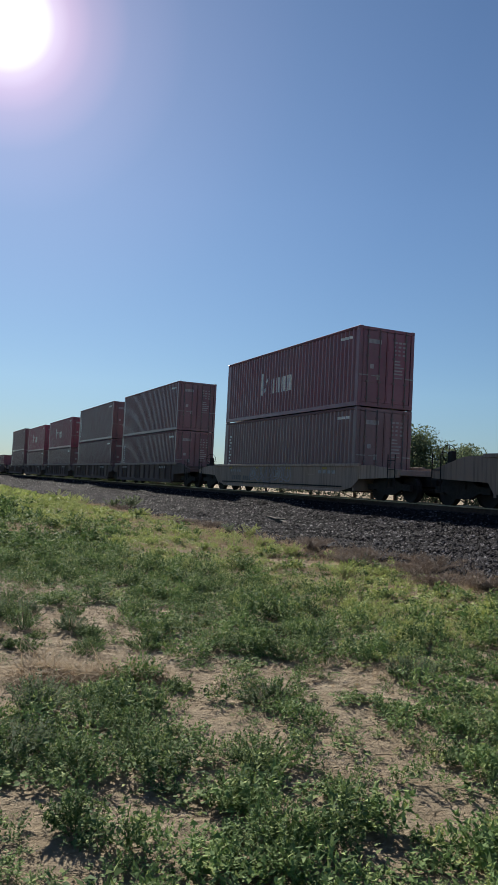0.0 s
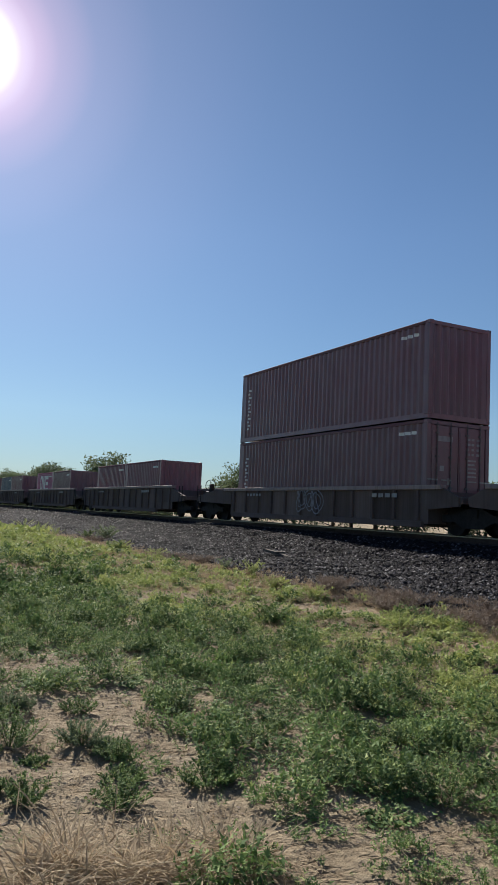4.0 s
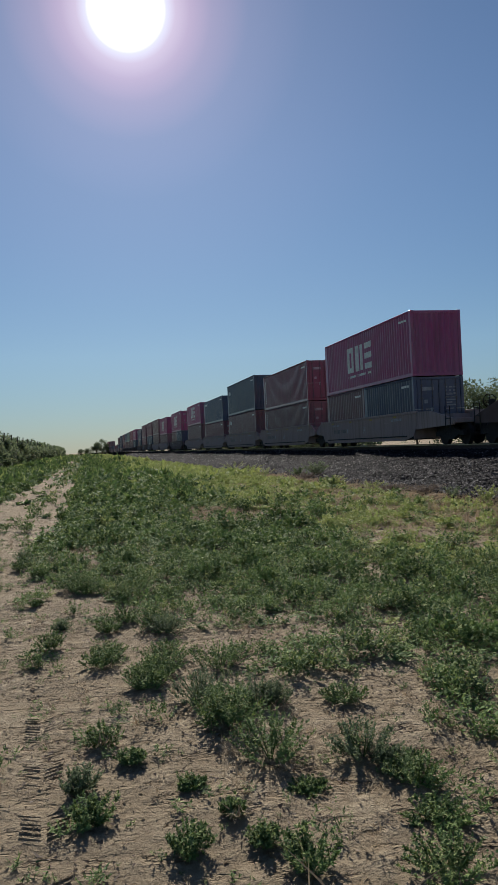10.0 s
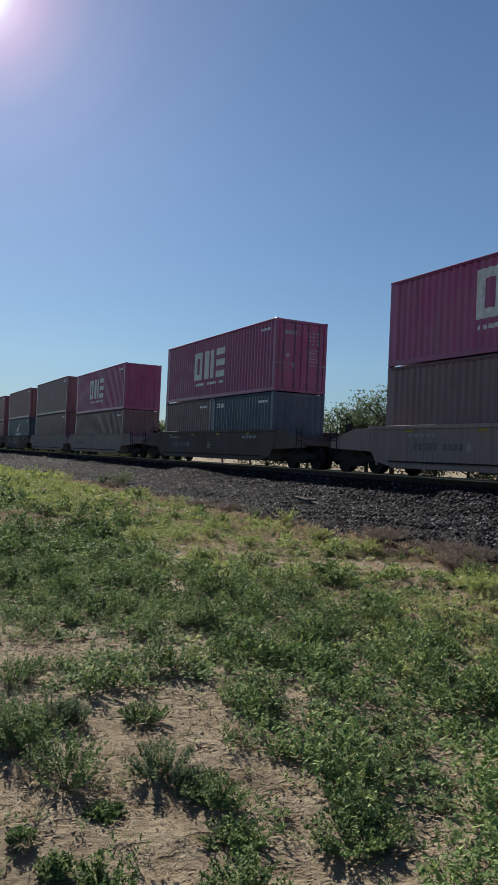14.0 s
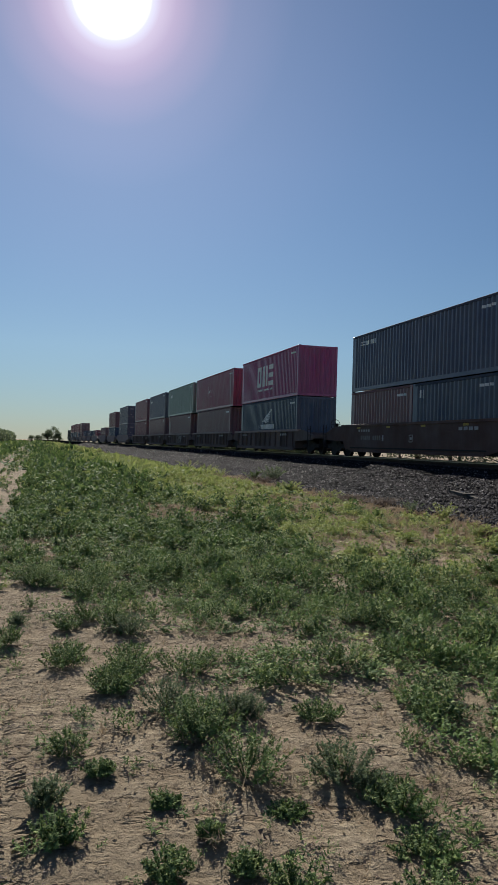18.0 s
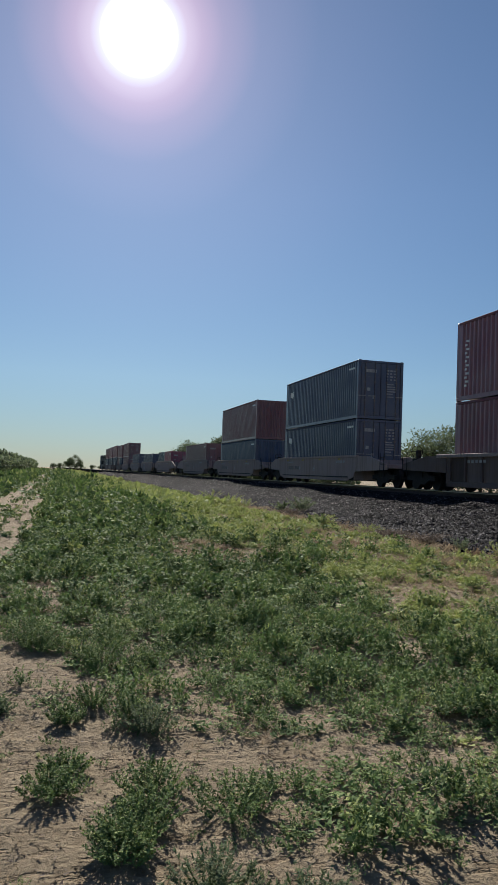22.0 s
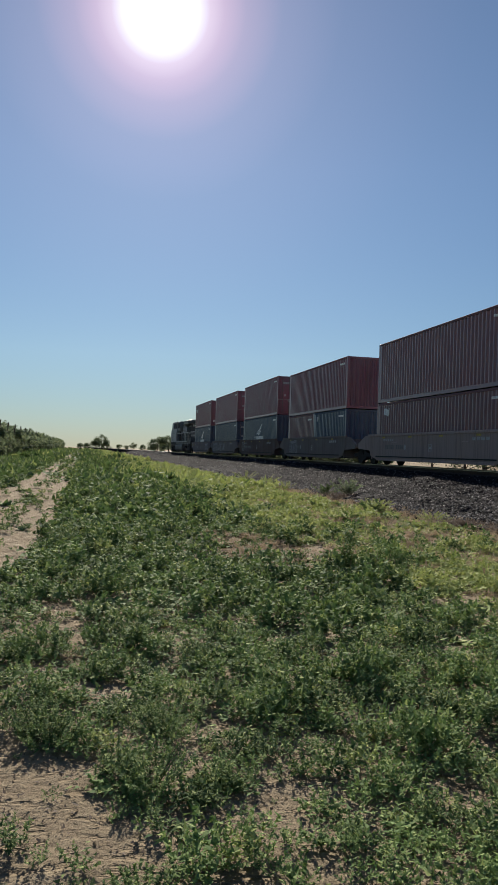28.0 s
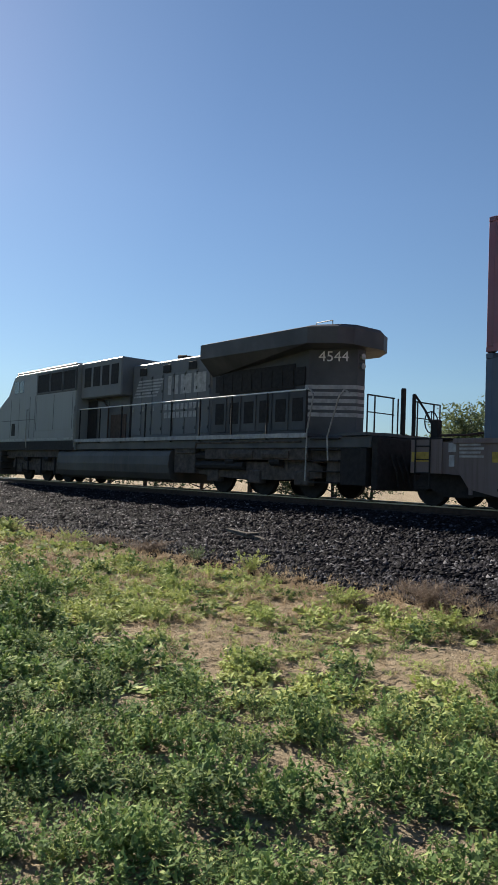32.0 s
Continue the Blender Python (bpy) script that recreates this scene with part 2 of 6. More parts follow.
GALV = plain("galvanised_rods", (0.30, 0.29, 0.28), 0.5, 0.6)
ROD = plain("weathered_rods", (0.15, 0.13, 0.13), 0.6, 0.2)


# ---- mesh helpers ----
def box(bm, x0, x1, y0, y1, z0, z1, bevel=0.0):
    vs = [bm.verts.new((x, y, z)) for x in (x0, x1) for y in (y0, y1) for z in (z0, z1)]
    fs = [bm.faces.new([vs[i] for i in f]) for f in ((0, 1, 3, 2), (4, 6, 7, 5), (0, 4, 5, 1), (2, 3, 7, 6), (0, 2, 6, 4), (1, 5, 7, 3))]
    if bevel:
        bmesh.ops.bevel(bm, geom=list({e for f in fs for e in f.edges}), offset=bevel, segments=1, affect="EDGES")


def cyl(bm, a, b, r, seg=8, r2=None):
    a, b = Vector(a), Vector(b)
    q = (b - a).to_track_quat("Z", "Y").to_matrix()
    r2 = r if r2 is None else r2
    rings = []
    for c, rad in ((a, r), (b, r2)):
        rings.append([bm.verts.new(c + q @ Vector((rad * math.cos(2 * math.pi * i / seg), rad * math.sin(2 * math.pi * i / seg), 0))) for i in range(seg)])
    for i in range(seg):
        j = (i + 1) % seg
        bm.faces.new((rings[0][i], rings[0][j], rings[1][j], rings[1][i]))
    bm.faces.new(rings[0][::-1])
    bm.faces.new(rings[1])


def prism(bm, outline, x0, x1):
    """An outline in y and z, drawn out along x."""
    a = [bm.verts.new((x0, y, z)) for y, z in outline]
    b = [bm.verts.new((x1, y, z)) for y, z in outline]
    k = len(outline)
    for i in range(k):
        j = (i + 1) % k
        bm.faces.new((a[i], a[j], b[j], b[i]))
    bm.faces.new(a[::-1])
    bm.faces.new(b)


def mesh_of(name, bm, material):
    me = bpy.data.meshes.new(name)
    bmesh.ops.recalc_face_normals(bm, faces=bm.faces)
    bm.to_mesh(me)
    bm.free()
    if material:
        me.materials.append(material)
    return me


def part(name, bm, material, parent, label="", kind=""):
    me = bm if isinstance(bm, bpy.types.Mesh) else mesh_of(name, bm, material)
    ob = new(name, me)
    ob.parent = parent
    return tagged(ob, label, kind=kind)


def boxed(*dims, bevel=0.0):
    bm = bmesh.new()
    box(bm, *dims, bevel=bevel)
    return bm


def raw_mesh(name, verts, faces, material, smooth=False):
    """A mesh from arrays; all faces with the same number of corners."""
    me = bpy.data.meshes.new(name)
    verts, faces = np.asarray(verts, np.float32), np.asarray(faces, np.int32)
    k = faces.shape[1]
    me.vertices.add(len(verts))
    me.vertices.foreach_set("co", verts.ravel())
    me.loops.add(faces.size)
    me.loops.foreach_set("vertex_index", faces.ravel())
    me.polygons.add(len(faces))
    me.polygons.foreach_set("loop_start", np.arange(0, faces.size, k, dtype=np.int32))
    if smooth:
        me.polygons.foreach_set("use_smooth", np.ones(len(faces), dtype=bool))
    me.materials.append(material)
    me.update(calc_edges=True)
    return me


def ground_noise(x, y, s):
    """Smooth value noise from crossed sines, for fields of points."""
    return (np.sin(x * s * 1.7 + 1.3 * np.sin(y * s * 0.9 + 0.7)) + np.sin(y * s * 1.3 + 2.1 * np.sin(x * s * 0.6 + 2.0) + 1.1) + np.sin((x + y) * s * 2.9 + 0.4) * 0.6) / 2.6


# ---- ground, ballast, track ----
TRACK_X, RAIL_Z = 15.99, 1.20


def soil_material():
    m, n, l, p = tree_of("dry_soil")
    fine = noise_node(n, l, 14.0, 9, 0.7)
    mid = noise_node(n, l, 3.2, 7, 0.65)
    wide = noise_node(n, l, 0.25, 5, 0.55)
    r = ramp(n, [(0.3, (0.31, 0.238, 0.155)), (0.5, (0.45, 0.362, 0.248)), (0.72, (0.58, 0.48, 0.345))])
    l.new(mid.outputs[0], r.inputs[0])
    rf = ramp(n, [(0.34, (0.58, 0.56, 0.55)), (0.56, (1, 1, 1))])
    l.new(fine.outputs[0], rf.inputs[0])
    col = mixed(n, l, 1.0, r.outputs[0], rf.outputs[0], "MULTIPLY")
    # low spots of the crust are darkened, painting in the shade of small ledges
    crust = noise_node(n, l, 6.5, 5, 0.55, (0.8, 1.7, 1.0))
    rc = ramp(n, [(0.36, (0.62, 0.58, 0.55)), (0.43, (1, 1, 1))])
    l.new(crust.outputs[0], rc.inputs[0])
    col = mixed(n, l, 0.8, col, rc.outputs[0], "MULTIPLY")
    # beyond the track the field turns to thin dry grass
    rw = ramp(n, [(0.42, (0, 0, 0)), (0.6, (1, 1, 1))])
    l.new(wide.outputs[0], rw.inputs[0])
    col = mixed(n, l, rw.outputs[0], col, (0.39, 0.31, 0.21))
    l.new(col, p.inputs["Base Color"])
    p.inputs["Roughness"].default_value = 0.95
    p.inputs["Specular IOR Level"].default_value = 0.1
    add = n.new("ShaderNodeMath")
    add.operation = "MULTIPLY_ADD"
    l.new(mid.outputs[0], add.inputs[0])
    add.inputs[1].default_value = 2.0
    l.new(fine.outputs[0], add.inputs[2])
    step = ramp(n, [(0.36, (0, 0, 0)), (0.43, (1, 1, 1))])
    l.new(crust.outputs[0], step.inputs[0])
    tot = n.new("ShaderNodeMath")
    l.new(step.outputs[0], tot.inputs[0])
    l.new(add.outputs[0], tot.inputs[1])
    bump(n, l, p, tot.outputs[0], 1.0, 0.085)
    return m


def ballast_material(name, dark=1.0):
    m, n, l, p = tree_of(name)
    tc = n.new("ShaderNodeTexCoord")
    v = n.new("ShaderNodeTexVoronoi")
    v.inputs["Scale"].default_value = 13.0
    l.new(tc.outputs["Object"], v.inputs["Vector"])
    sep = n.new("ShaderNodeSeparateColor")
    l.new(v.outputs["Color"], sep.inputs[0])
    r = ramp(n, [(0.0, (0.009, 0.009, 0.011)), (0.75, (0.024, 0.023, 0.027)), (1.0, (0.06, 0.057, 0.062))])
    l.new(sep.outputs[0], r.inputs[0])
    l.new(r.outputs[0], p.inputs["Base Color"])
    p.inputs["Roughness"].default_value = 0.9
    p.inputs["Specular IOR Level"].default_value = 0.02
    bump(n, l, p, v.outputs["Distance"], 1.0, -0.09)
    matt(n, l, p)
    return m


def grid_mesh(name, xs, ys, height, material, smooth=True):
    X, Y = np.meshgrid(xs, ys)
    Z = height(X, Y)
    nx, ny = len(xs), len(ys)
    idx = np.arange(nx * ny).reshape(ny, nx)
    faces = np.stack([idx[:-1, :-1], idx[:-1, 1:], idx[1:, 1:], idx[1:, :-1]], -1).reshape(-1, 4)
    return raw_mesh(name, np.stack([X, Y, Z], -1).reshape(-1, 3), faces, material, smooth)


def spread(a, b, step, far, growth=1.35):
    mid = list(np.arange(a, b, step))
    up, d = [b], step
    while up[-1] < far:
        d *= growth
        up.append(up[-1] + d)
    down, d = [a], step
    while down[-1] > -far:
        d *= growth
        down.append(down[-1] - d)
    return np.array(down[:0:-1] + mid + up)


def ground_height(x, y):
    near = np.exp(-(np.maximum(0, np.abs(x - 3) - 12) / 6.0) ** 2) * np.exp(-(np.maximum(0, np.abs(y - 18) - 24) / 10.0) ** 2)
    rough = 0.025 * ground_noise(x, y, 1.1) + 0.014 * ground_noise(y + 4, x, 4.3) + 0.008 * ground_noise(x + 9, y - 3, 11.0)
    return rough * near - 0.01


SOIL = soil_material()
ground = tagged(new("ground", grid_mesh("ground", spread(-6, 11, 0.12, 3500), spread(0, 36, 0.14, 3500), ground_height, SOIL)),
                "dry sandy soil with weeds and tyre marks", "ground", kind="structure")

PROFILE = [(8.7, -0.06), (9.3, 0.02), (10.2, 0.13), (11.6, 0.32), (12.8, 0.52), (13.6, 0.68), (14.2, 0.88), (14.6, 1.02), (17.65, 1.03), (18.4, 0.9), (21.5, -0.06)]
_px, _pz = np.array([q[0] for q in PROFILE]), np.array([q[1] for q in PROFILE])


def ballast_height(x, y):
    z = np.interp(x + 0.35 * ground_noise(x, y, 0.5) * (x < 11), _px, _pz)
    return z + 0.03 * ground_noise(x, y, 2.0) * (x < 14.3) - 0.004


BALLAST = ballast_material("ballast_stone")
_bx = np.concatenate([np.arange(8.7, 14.5, 0.15), np.arange(14.6, 17.7, 0.5), np.arange(17.7, 21.6, 0.4)])
_by = np.concatenate([np.linspace(-400, -5, 60), np.arange(-4, 60, 0.2), np.linspace(60, 160, 120)[1:], np.linspace(160, 2500, 80)[1:]])
ballast = tagged(new("ballast", grid_mesh("ballast", _bx, _by, ballast_height, BALLAST)), "dark grey crushed-stone ballast embankment", "ballast", kind="structure")


def stone_field(name, count, seed, area, size, material):
    rng = np.random.default_rng(seed)
    base = np.array([[1, 0, 0], [-1, 0, 0], [0, 1, 0], [0, -1, 0], [0, 0, 1], [0, 0, -1]], float)
    tri = np.array([[0, 2, 4], [2, 1, 4], [1, 3, 4], [3, 0, 4], [2, 0, 5], [1, 2, 5], [3, 1, 5], [0, 3, 5]])
    x = rng.uniform(area[0], area[1], count)
    y = area[2] + (area[3] - area[2]) * rng.random(count) ** 1.6
    r = rng.uniform(size[0], size[1], count)
    v = base[None] * (r[:, None, None] * rng.uniform(0.6, 1.25, (count, 6, 1)))
    v += rng.normal(0, 0.22, v.shape) * r[:, None, None]
    a = rng.uniform(0, 6.28, count)
    c, s = np.cos(a)[:, None], np.sin(a)[:, None]
    v = np.stack([v[..., 0] * c - v[..., 1] * s, v[..., 0] * s + v[..., 1] * c, v[..., 2] * 0.75], -1)
    v += np.stack([x, y, ballast_height(x, y) + r * 0.6], -1)[:, None]
    v = v[:, :5]
    v[:, :4, 2] -= (r * 0.35)[:, None]
    v[:, 4, 2] -= r * 0.3
    f = tri[None, :4] + 5 * np.arange(count)[:, None, None]
    return raw_mesh(name, v.reshape(-1, 3), f.reshape(-1, 3), material)


def stone_material():
    m, n, l, p = tree_of("loose_stone")
    geo = n.new("ShaderNodeNewGeometry")
    r = ramp(n, [(0.0, (0.007, 0.007, 0.0085)), (0.72, (0.023, 0.022, 0.027)), (0.91, (0.068, 0.066, 0.077)), (1.0, (0.22, 0.215, 0.225))])
    l.new(geo.outputs["Random Per Island"], r.inputs[0])
    l.new(r.outputs[0], p.inputs["Base Color"])
    p.inputs["Roughness"].default_value = 0.8
    p.inputs["Specular IOR Level"].default_value = 0.08
    return m


STONE = stone_material()
stones = tagged(new("loose_stones", stone_field("loose_stones", 62000, 3, (9.4, 14.6, 8, 62), (0.02, 0.052), STONE)),
                "loose dark grey ballast stones on the slope", "stones", kind="stuff")


near_stones = tagged(new("loose_stones", stone_field("loose_stones", 7000, 6, (9.4, 14.6, 8, -16), (0.03, 0.06), STONE)),
                     "loose dark grey ballast stones on the slope", "stones", kind="stuff")
far_stones = tagged(new("far_stones", stone_field("far_stones", 17000, 5, (9.4, 14.6, 58, 230), (0.05, 0.11), STONE)),
                    "dark grey ballast stones along the slope", "stones", kind="stuff")


def rail_bar(x):
    bm = bmesh.new()
    prism_pts = [(-0.07, 0.0), (0.07, 0.0), (0.07, 0.012), (0.012, 0.03), (0.012, 0.13), (0.036, 0.14), (0.036, 0.172), (-0.036, 0.172), (-0.036, 0.14), (-0.012, 0.13), (-0.012, 0.03), (-0.07, 0.012)]
    a = [bm.verts.new((x + px, -400, RAIL_Z - 0.172 + pz)) for px, pz in prism_pts]
    b = [bm.verts.new((x + px, 2500, RAIL_Z - 0.172 + pz)) for px, pz in prism_pts]
    k = len(a)
    for i in range(k):
        bm.faces.new((a[i], a[(i + 1) % k], b[(i + 1) % k], b[i]))
    return bm


track = tagged(new("track"), "standard gauge railway track with wooden sleepers", "railway track", kind="structure")
for _x in (TRACK_X - 0.7525, TRACK_X + 0.7525):
    part("rail", rail_bar(_x), RUSTY, track, "rusty steel rail")
    part("rail_head", boxed(_x - 0.038, _x + 0.038, -400, 2500, RAIL_Z - 0.03, RAIL_Z + 0.004, bevel=0.003), STEEL, track, "polished rail top")
TIE = plain("creosoted_wood", (0.06, 0.05, 0.042), 0.85, 0, 6)
_tie = mesh_of("sleeper", boxed(-1.3, 1.3, -0.115, 0.115, -0.18, 0.0, bevel=0.012), TIE)
for _i in range(220):
    _ob = part("sleeper", _tie, None, track)
    _ob.location = (TRACK_X, 2 + _i * 0.495, RAIL_Z - 0.172 + 0.004)


def tyre_marks():
    """Pressed chevron tread: two rows of slanted ridges along the wheel track."""
    bm = bmesh.new()
    rng = random.Random(9)
    for k in range(78):
        y = 6.2 + 0.043 * k
        for s in (-1, 1):
            if rng.random() < 0.15:
                continue
            mid_ = 0.13 - 0.06 * (y - 7.5)
            x0, x1 = mid_ + s * 0.012, mid_ + s * rng.uniform(0.085, 0.11)
            z = float(ground_height(np.array([x0]), np.array([y]))[0])
            dy = 0.05
            vs = [bm.verts.new(v) for v in ((x0, y, z - 0.01), (x1, y + dy, z - 0.01), (x1, y + dy + 0.02, z - 0.01), (x0, y + 0.02, z - 0.01), (x0, y + 0.004, z + 0.002), (x1, y + dy + 0.006, z + 0.0005), (x1, y + dy + 0.014, z + 0.0005), (x0, y + 0.014, z + 0.002))]
            for f in ((0, 1, 5, 4), (1, 2, 6, 5), (2, 3, 7, 6), (3, 0, 4, 7), (4, 5, 6, 7)):
                bm.faces.new([vs[i] for i in f])
    return bm


tagged(new("tyre_marks", mesh_of("tyre_marks", tyre_marks(), SOIL)), "chevron tyre tread pressed in the soil", "tyre marks", kind="stuff")


def plank():
    """A split, weathered board with a short cross piece, lying on the stones."""
    bm = bmesh.new()
    prism(bm, [(-0.75, 0.0), (-0.7, 0.07), (0.2, 0.09), (0.8, 0.05), (0.85, 0.0)], -0.07, 0.08)
    box(bm, -0.2, 0.22, 0.05, 0.16, 0.06, 0.12, bevel=0.01)
    return bm


_plank = tagged(new("plank", mesh_of("plank", plank(), plain("weathered_wood", (0.13, 0.115, 0.10), 0.9, 0, 10, 0.5, 0.1))), "grey weathered broken board lying on the ballast", "board")
_plank.matrix_basis = pose(11.55, 22.5, 0.33, 9, 0, 8)


def clods():
    """Clods and crumbs on the bare soil."""
    rng = np.random.default_rng(21)
    n_ = 17000
    x, y = rng.uniform(-1.6, 2.6, n_), rng.uniform(2.4, 16.0, n_)
    base = np.array([[1, 0, 0], [-1, 0, 0], [0, 1, 0], [0, -1, 0], [0, 0, 1], [0, 0, -1]], float)
    tri = np.array([[0, 2, 4], [2, 1, 4], [1, 3, 4], [3, 0, 4], [2, 0, 5], [1, 2, 5], [3, 1, 5], [0, 3, 5]])
    r = 0.003 + 0.007 * rng.random(n_) ** 3
    v = base[None] * (r[:, None, None] * rng.uniform(0.6, 1.4, (n_, 6, 1))) + rng.normal(0, 0.2, (n_, 6, 3)) * r[:, None, None]
    v += np.stack([x, y, ground_height(x, y) + r * 0.3], -1)[:, None]
    return raw_mesh("clods", v[:, :5].reshape(-1, 3), (tri[None, :4] + 5 * np.arange(n_)[:, None, None]).reshape(-1, 3), SOIL)


tagged(new("soil_clods", clods()), "small clods and crumbs of dry soil", "soil clods", kind="stuff")


# ---- containers: long axis y, the near side at -x, base at z = 0 ----
CW = 2.438
PITCH, DEEP = 0.278, 0.065


def tube(bm, pts, r=0.02, seg=6):
    for a, b in zip(pts, pts[1:]):
        cyl(bm, a, b, r, seg)


def corrugation(length, inset=0.16):
    """Breaks of the side panel along y with the depth at each."""
    out, y, end = [(-length / 2 + inset, 0.0)], -length / 2 + inset + 0.05, length / 2 - inset
    while y + PITCH < end:
        out += [(y, 0.0), (y + 0.068, DEEP), (y + 0.14, DEEP), (y + 0.208, 0.0)]
        y += PITCH
    return out + [(end, 0.0)]


def ribbon(profile, place, lo, hi):
    bm = bmesh.new()
    a = [bm.verts.new(place(u, d, lo)) for u, d in profile]
    b = [bm.verts.new(place(u, d, hi)) for u, d in profile]
    for i in range(len(profile) - 1):
        bm.faces.new((a[i], a[i + 1], b[i + 1], b[i]))
    return bm


_cache = {}


def shared(key, make, material):
    if key not in _cache:
        _cache[key] = mesh_of(key[0], make(), material)
    return _cache[key]


def slotted(ob, material):
    ob.material_slots[0].link = "OBJECT"
    ob.material_slots[0].material = material
    return ob


def container_parts(root, length, height, colour, doors, y_off=0.0, post=None):
    paint = PAINT[colour]
    prof = corrugation(length)
    w, h, ln = CW / 2, height, length / 2

    def add(name, make, label="", mat=None, at=(0, 0, 0), key=None, under=None):
        ob = part(name, shared((name, key or (length, height), at if key is None else 0), make, PAINT["brown"]), None, under or root, label)
        slotted(ob, mat or paint)
        ob.location = at if key else (0, 0, 0)
        ob.location.y += y_off
        return ob

    for s, nm in ((-1, "side_panel"), (1, "side_panel")):
        add(nm, lambda s=s: ribbon(prof, lambda u, d, z: (s * (w - 0.008 - d), u, z), 0.16, h - 0.10), at=(s, 0, 0))
    add("roof", lambda: ribbon(corrugation(length, 0.1), lambda u, d, z: (z, u, h - 0.03 - d * 0.4), -w + 0.06, w - 0.06), mat=RAIL_PAINT[colour])
    add("floor", lambda: boxed(-w + 0.05, w - 0.05, -ln + 0.05, ln - 0.05, 0.08, 0.16))
    for s in (-1, 1):
        add("top_rail", lambda s=s: boxed(*sorted((s * w, s * (w - 0.07))), -ln + 0.17, ln - 0.17, h - 0.115, h - 0.008, bevel=0.015), at=(s, 1, 0), mat=RAIL_PAINT[colour])
        add("bottom_rail", lambda s=s: boxed(*sorted((s * (w - 0.006), s * (w - 0.09))), -ln + 0.17, ln - 0.17, 0.012, 0.165), at=(s, 2, 0))
        for e in (-1, 1):
            add("corner_post", lambda s=s, e=e: boxed(*sorted((s * (w - 0.003), s * (w - 0.15))), *sorted((e * (ln - 0.003), e * (ln - 0.165))), 0.118, h - 0.118, bevel=0.012), at=(s, 3 + e, 0))
            for zz in (0.0, h - 0.118):
                add("corner_casting", lambda: boxed(-0.081, 0.081, -0.089, 0.089, 0, 0.118, bevel=0.012), key=("casting",), at=(s * (w - 0.081), e * (ln - 0.089), zz))
    # the far end is always a plain corrugated wall
    ends = corrugation(CW, 0.16)
    add("end_wall", lambda: ribbon(ends, lambda u, d, z: (u, ln - 0.02 - d, z), 0.16, h - 0.12), at=(0, 9, 0))
    add("end_header", lambda: boxed(-w + 0.16, w - 0.16, ln - 0.1, ln - 0.004, h - 0.13, h - 0.02), at=(0, 10, 0))
    add("end_header", lambda: boxed(-w + 0.16, w - 0.16, -ln + 0.004, -ln + 0.1, h - 0.13, h - 0.02), at=(0, 11, 0))
    add("end_sill", lambda: boxed(-w + 0.16, w - 0.16, -ln + 0.004, -ln + 0.1, 0.01, 0.16), at=(0, 12, 0))
    if doors:
        for s in (-1, 1):
            def leaf(s=s):
                bm = boxed(*sorted((s * 0.012, s * (w - 0.165))), -ln + 0.03, -ln + 0.08, 0.17, h - 0.14, bevel=0.01)
                for k in range(4):
                    z = 0.28 + k * (h - 0.5) / 4
                    box(bm, *sorted((s * 0.06, s * (w - 0.2))), -ln + 0.016, -ln + 0.03, z, z + (h - 0.5) / 4 - 0.09)
                return bm
            door = add("door", leaf, at=(s, 13, 0))
            for f in (0.3, 0.78):
                x = s * f * (w - 0.15)
                rod = lambda x=x: (lambda bm: (cyl(bm, (x, -ln - 0.005, 0.06), (x, -ln - 0.005, h - 0.06), 0.022, 6), [box(bm, x - 0.07, x + 0.07, -ln - 0.02, -ln + 0.02, z, z + 0.05) for z in (0.3, 0.9, h * 0.62, h - 0.4)], bm)[-1])(bmesh.new())
                add("lock_rod", rod, at=(s, 14, f), mat=ROD, under=door)
                add("door_handle", lambda x=x, s=s: boxed(x - 0.02, x + 0.36 * s if s > 0 else x + 0.02, -ln - 0.03, -ln - 0.012, 1.12, 1.16) if s > 0 else boxed(x - 0.36, x + 0.02, -ln - 0.03, -ln - 0.012, 1.12, 1.16), at=(s, 15, f), mat=GALV, under=door)
    else:
        add("end_wall", lambda: ribbon(ends, lambda u, d, z: (u, -ln + 0.02 + d, z), 0.16, h - 0.12), at=(0, 16, 0))
    if post:
        for s in (-1, 1):
            for e in (-1, 1):
                add("support_post", lambda s=s, e=e: boxed(*sorted((s * (w + 0.006), s * (w - 0.05))), *sorted((e * 6.096, e * (6.096 - 0.17))), 0.1, h - 0.1), at=(s, 17 + e, 0))


def decal(root, length, pieces, material, name="lettering", y_off=0.0, label=""):
    """Flat painted patches that follow the corrugation of the near side: (y0, y1, z0, z1) or with a slant as fifth."""
    prof = corrugation(length)
    pu, pd = np.array([q[0] for q in prof]), np.array([q[1] for q in prof])
    bm = bmesh.new()
    for pc in pieces:
        y0, y1, z0, z1 = pc[:4]
        slant = pc[4] if len(pc) > 4 else 0.0
        us = sorted({y0, y1, *[u for u in pu if y0 < u < y1]})
        lo, hi = [], []
        for u in us:
            x = -(CW / 2 - 0.008 - np.interp(u, pu, pd)) - 0.004
            k = (u - y0) / max(1e-6, y1 - y0) * slant
            lo.append(bm.verts.new((x, u + y_off, z0 + k)))
            hi.append(bm.verts.new((x, u + y_off, z1 + k)))
        for i in range(len(us) - 1):
            bm.faces.new((lo[i], lo[i + 1], hi[i + 1], hi[i]))
    return part(name, bm, material, root, label)


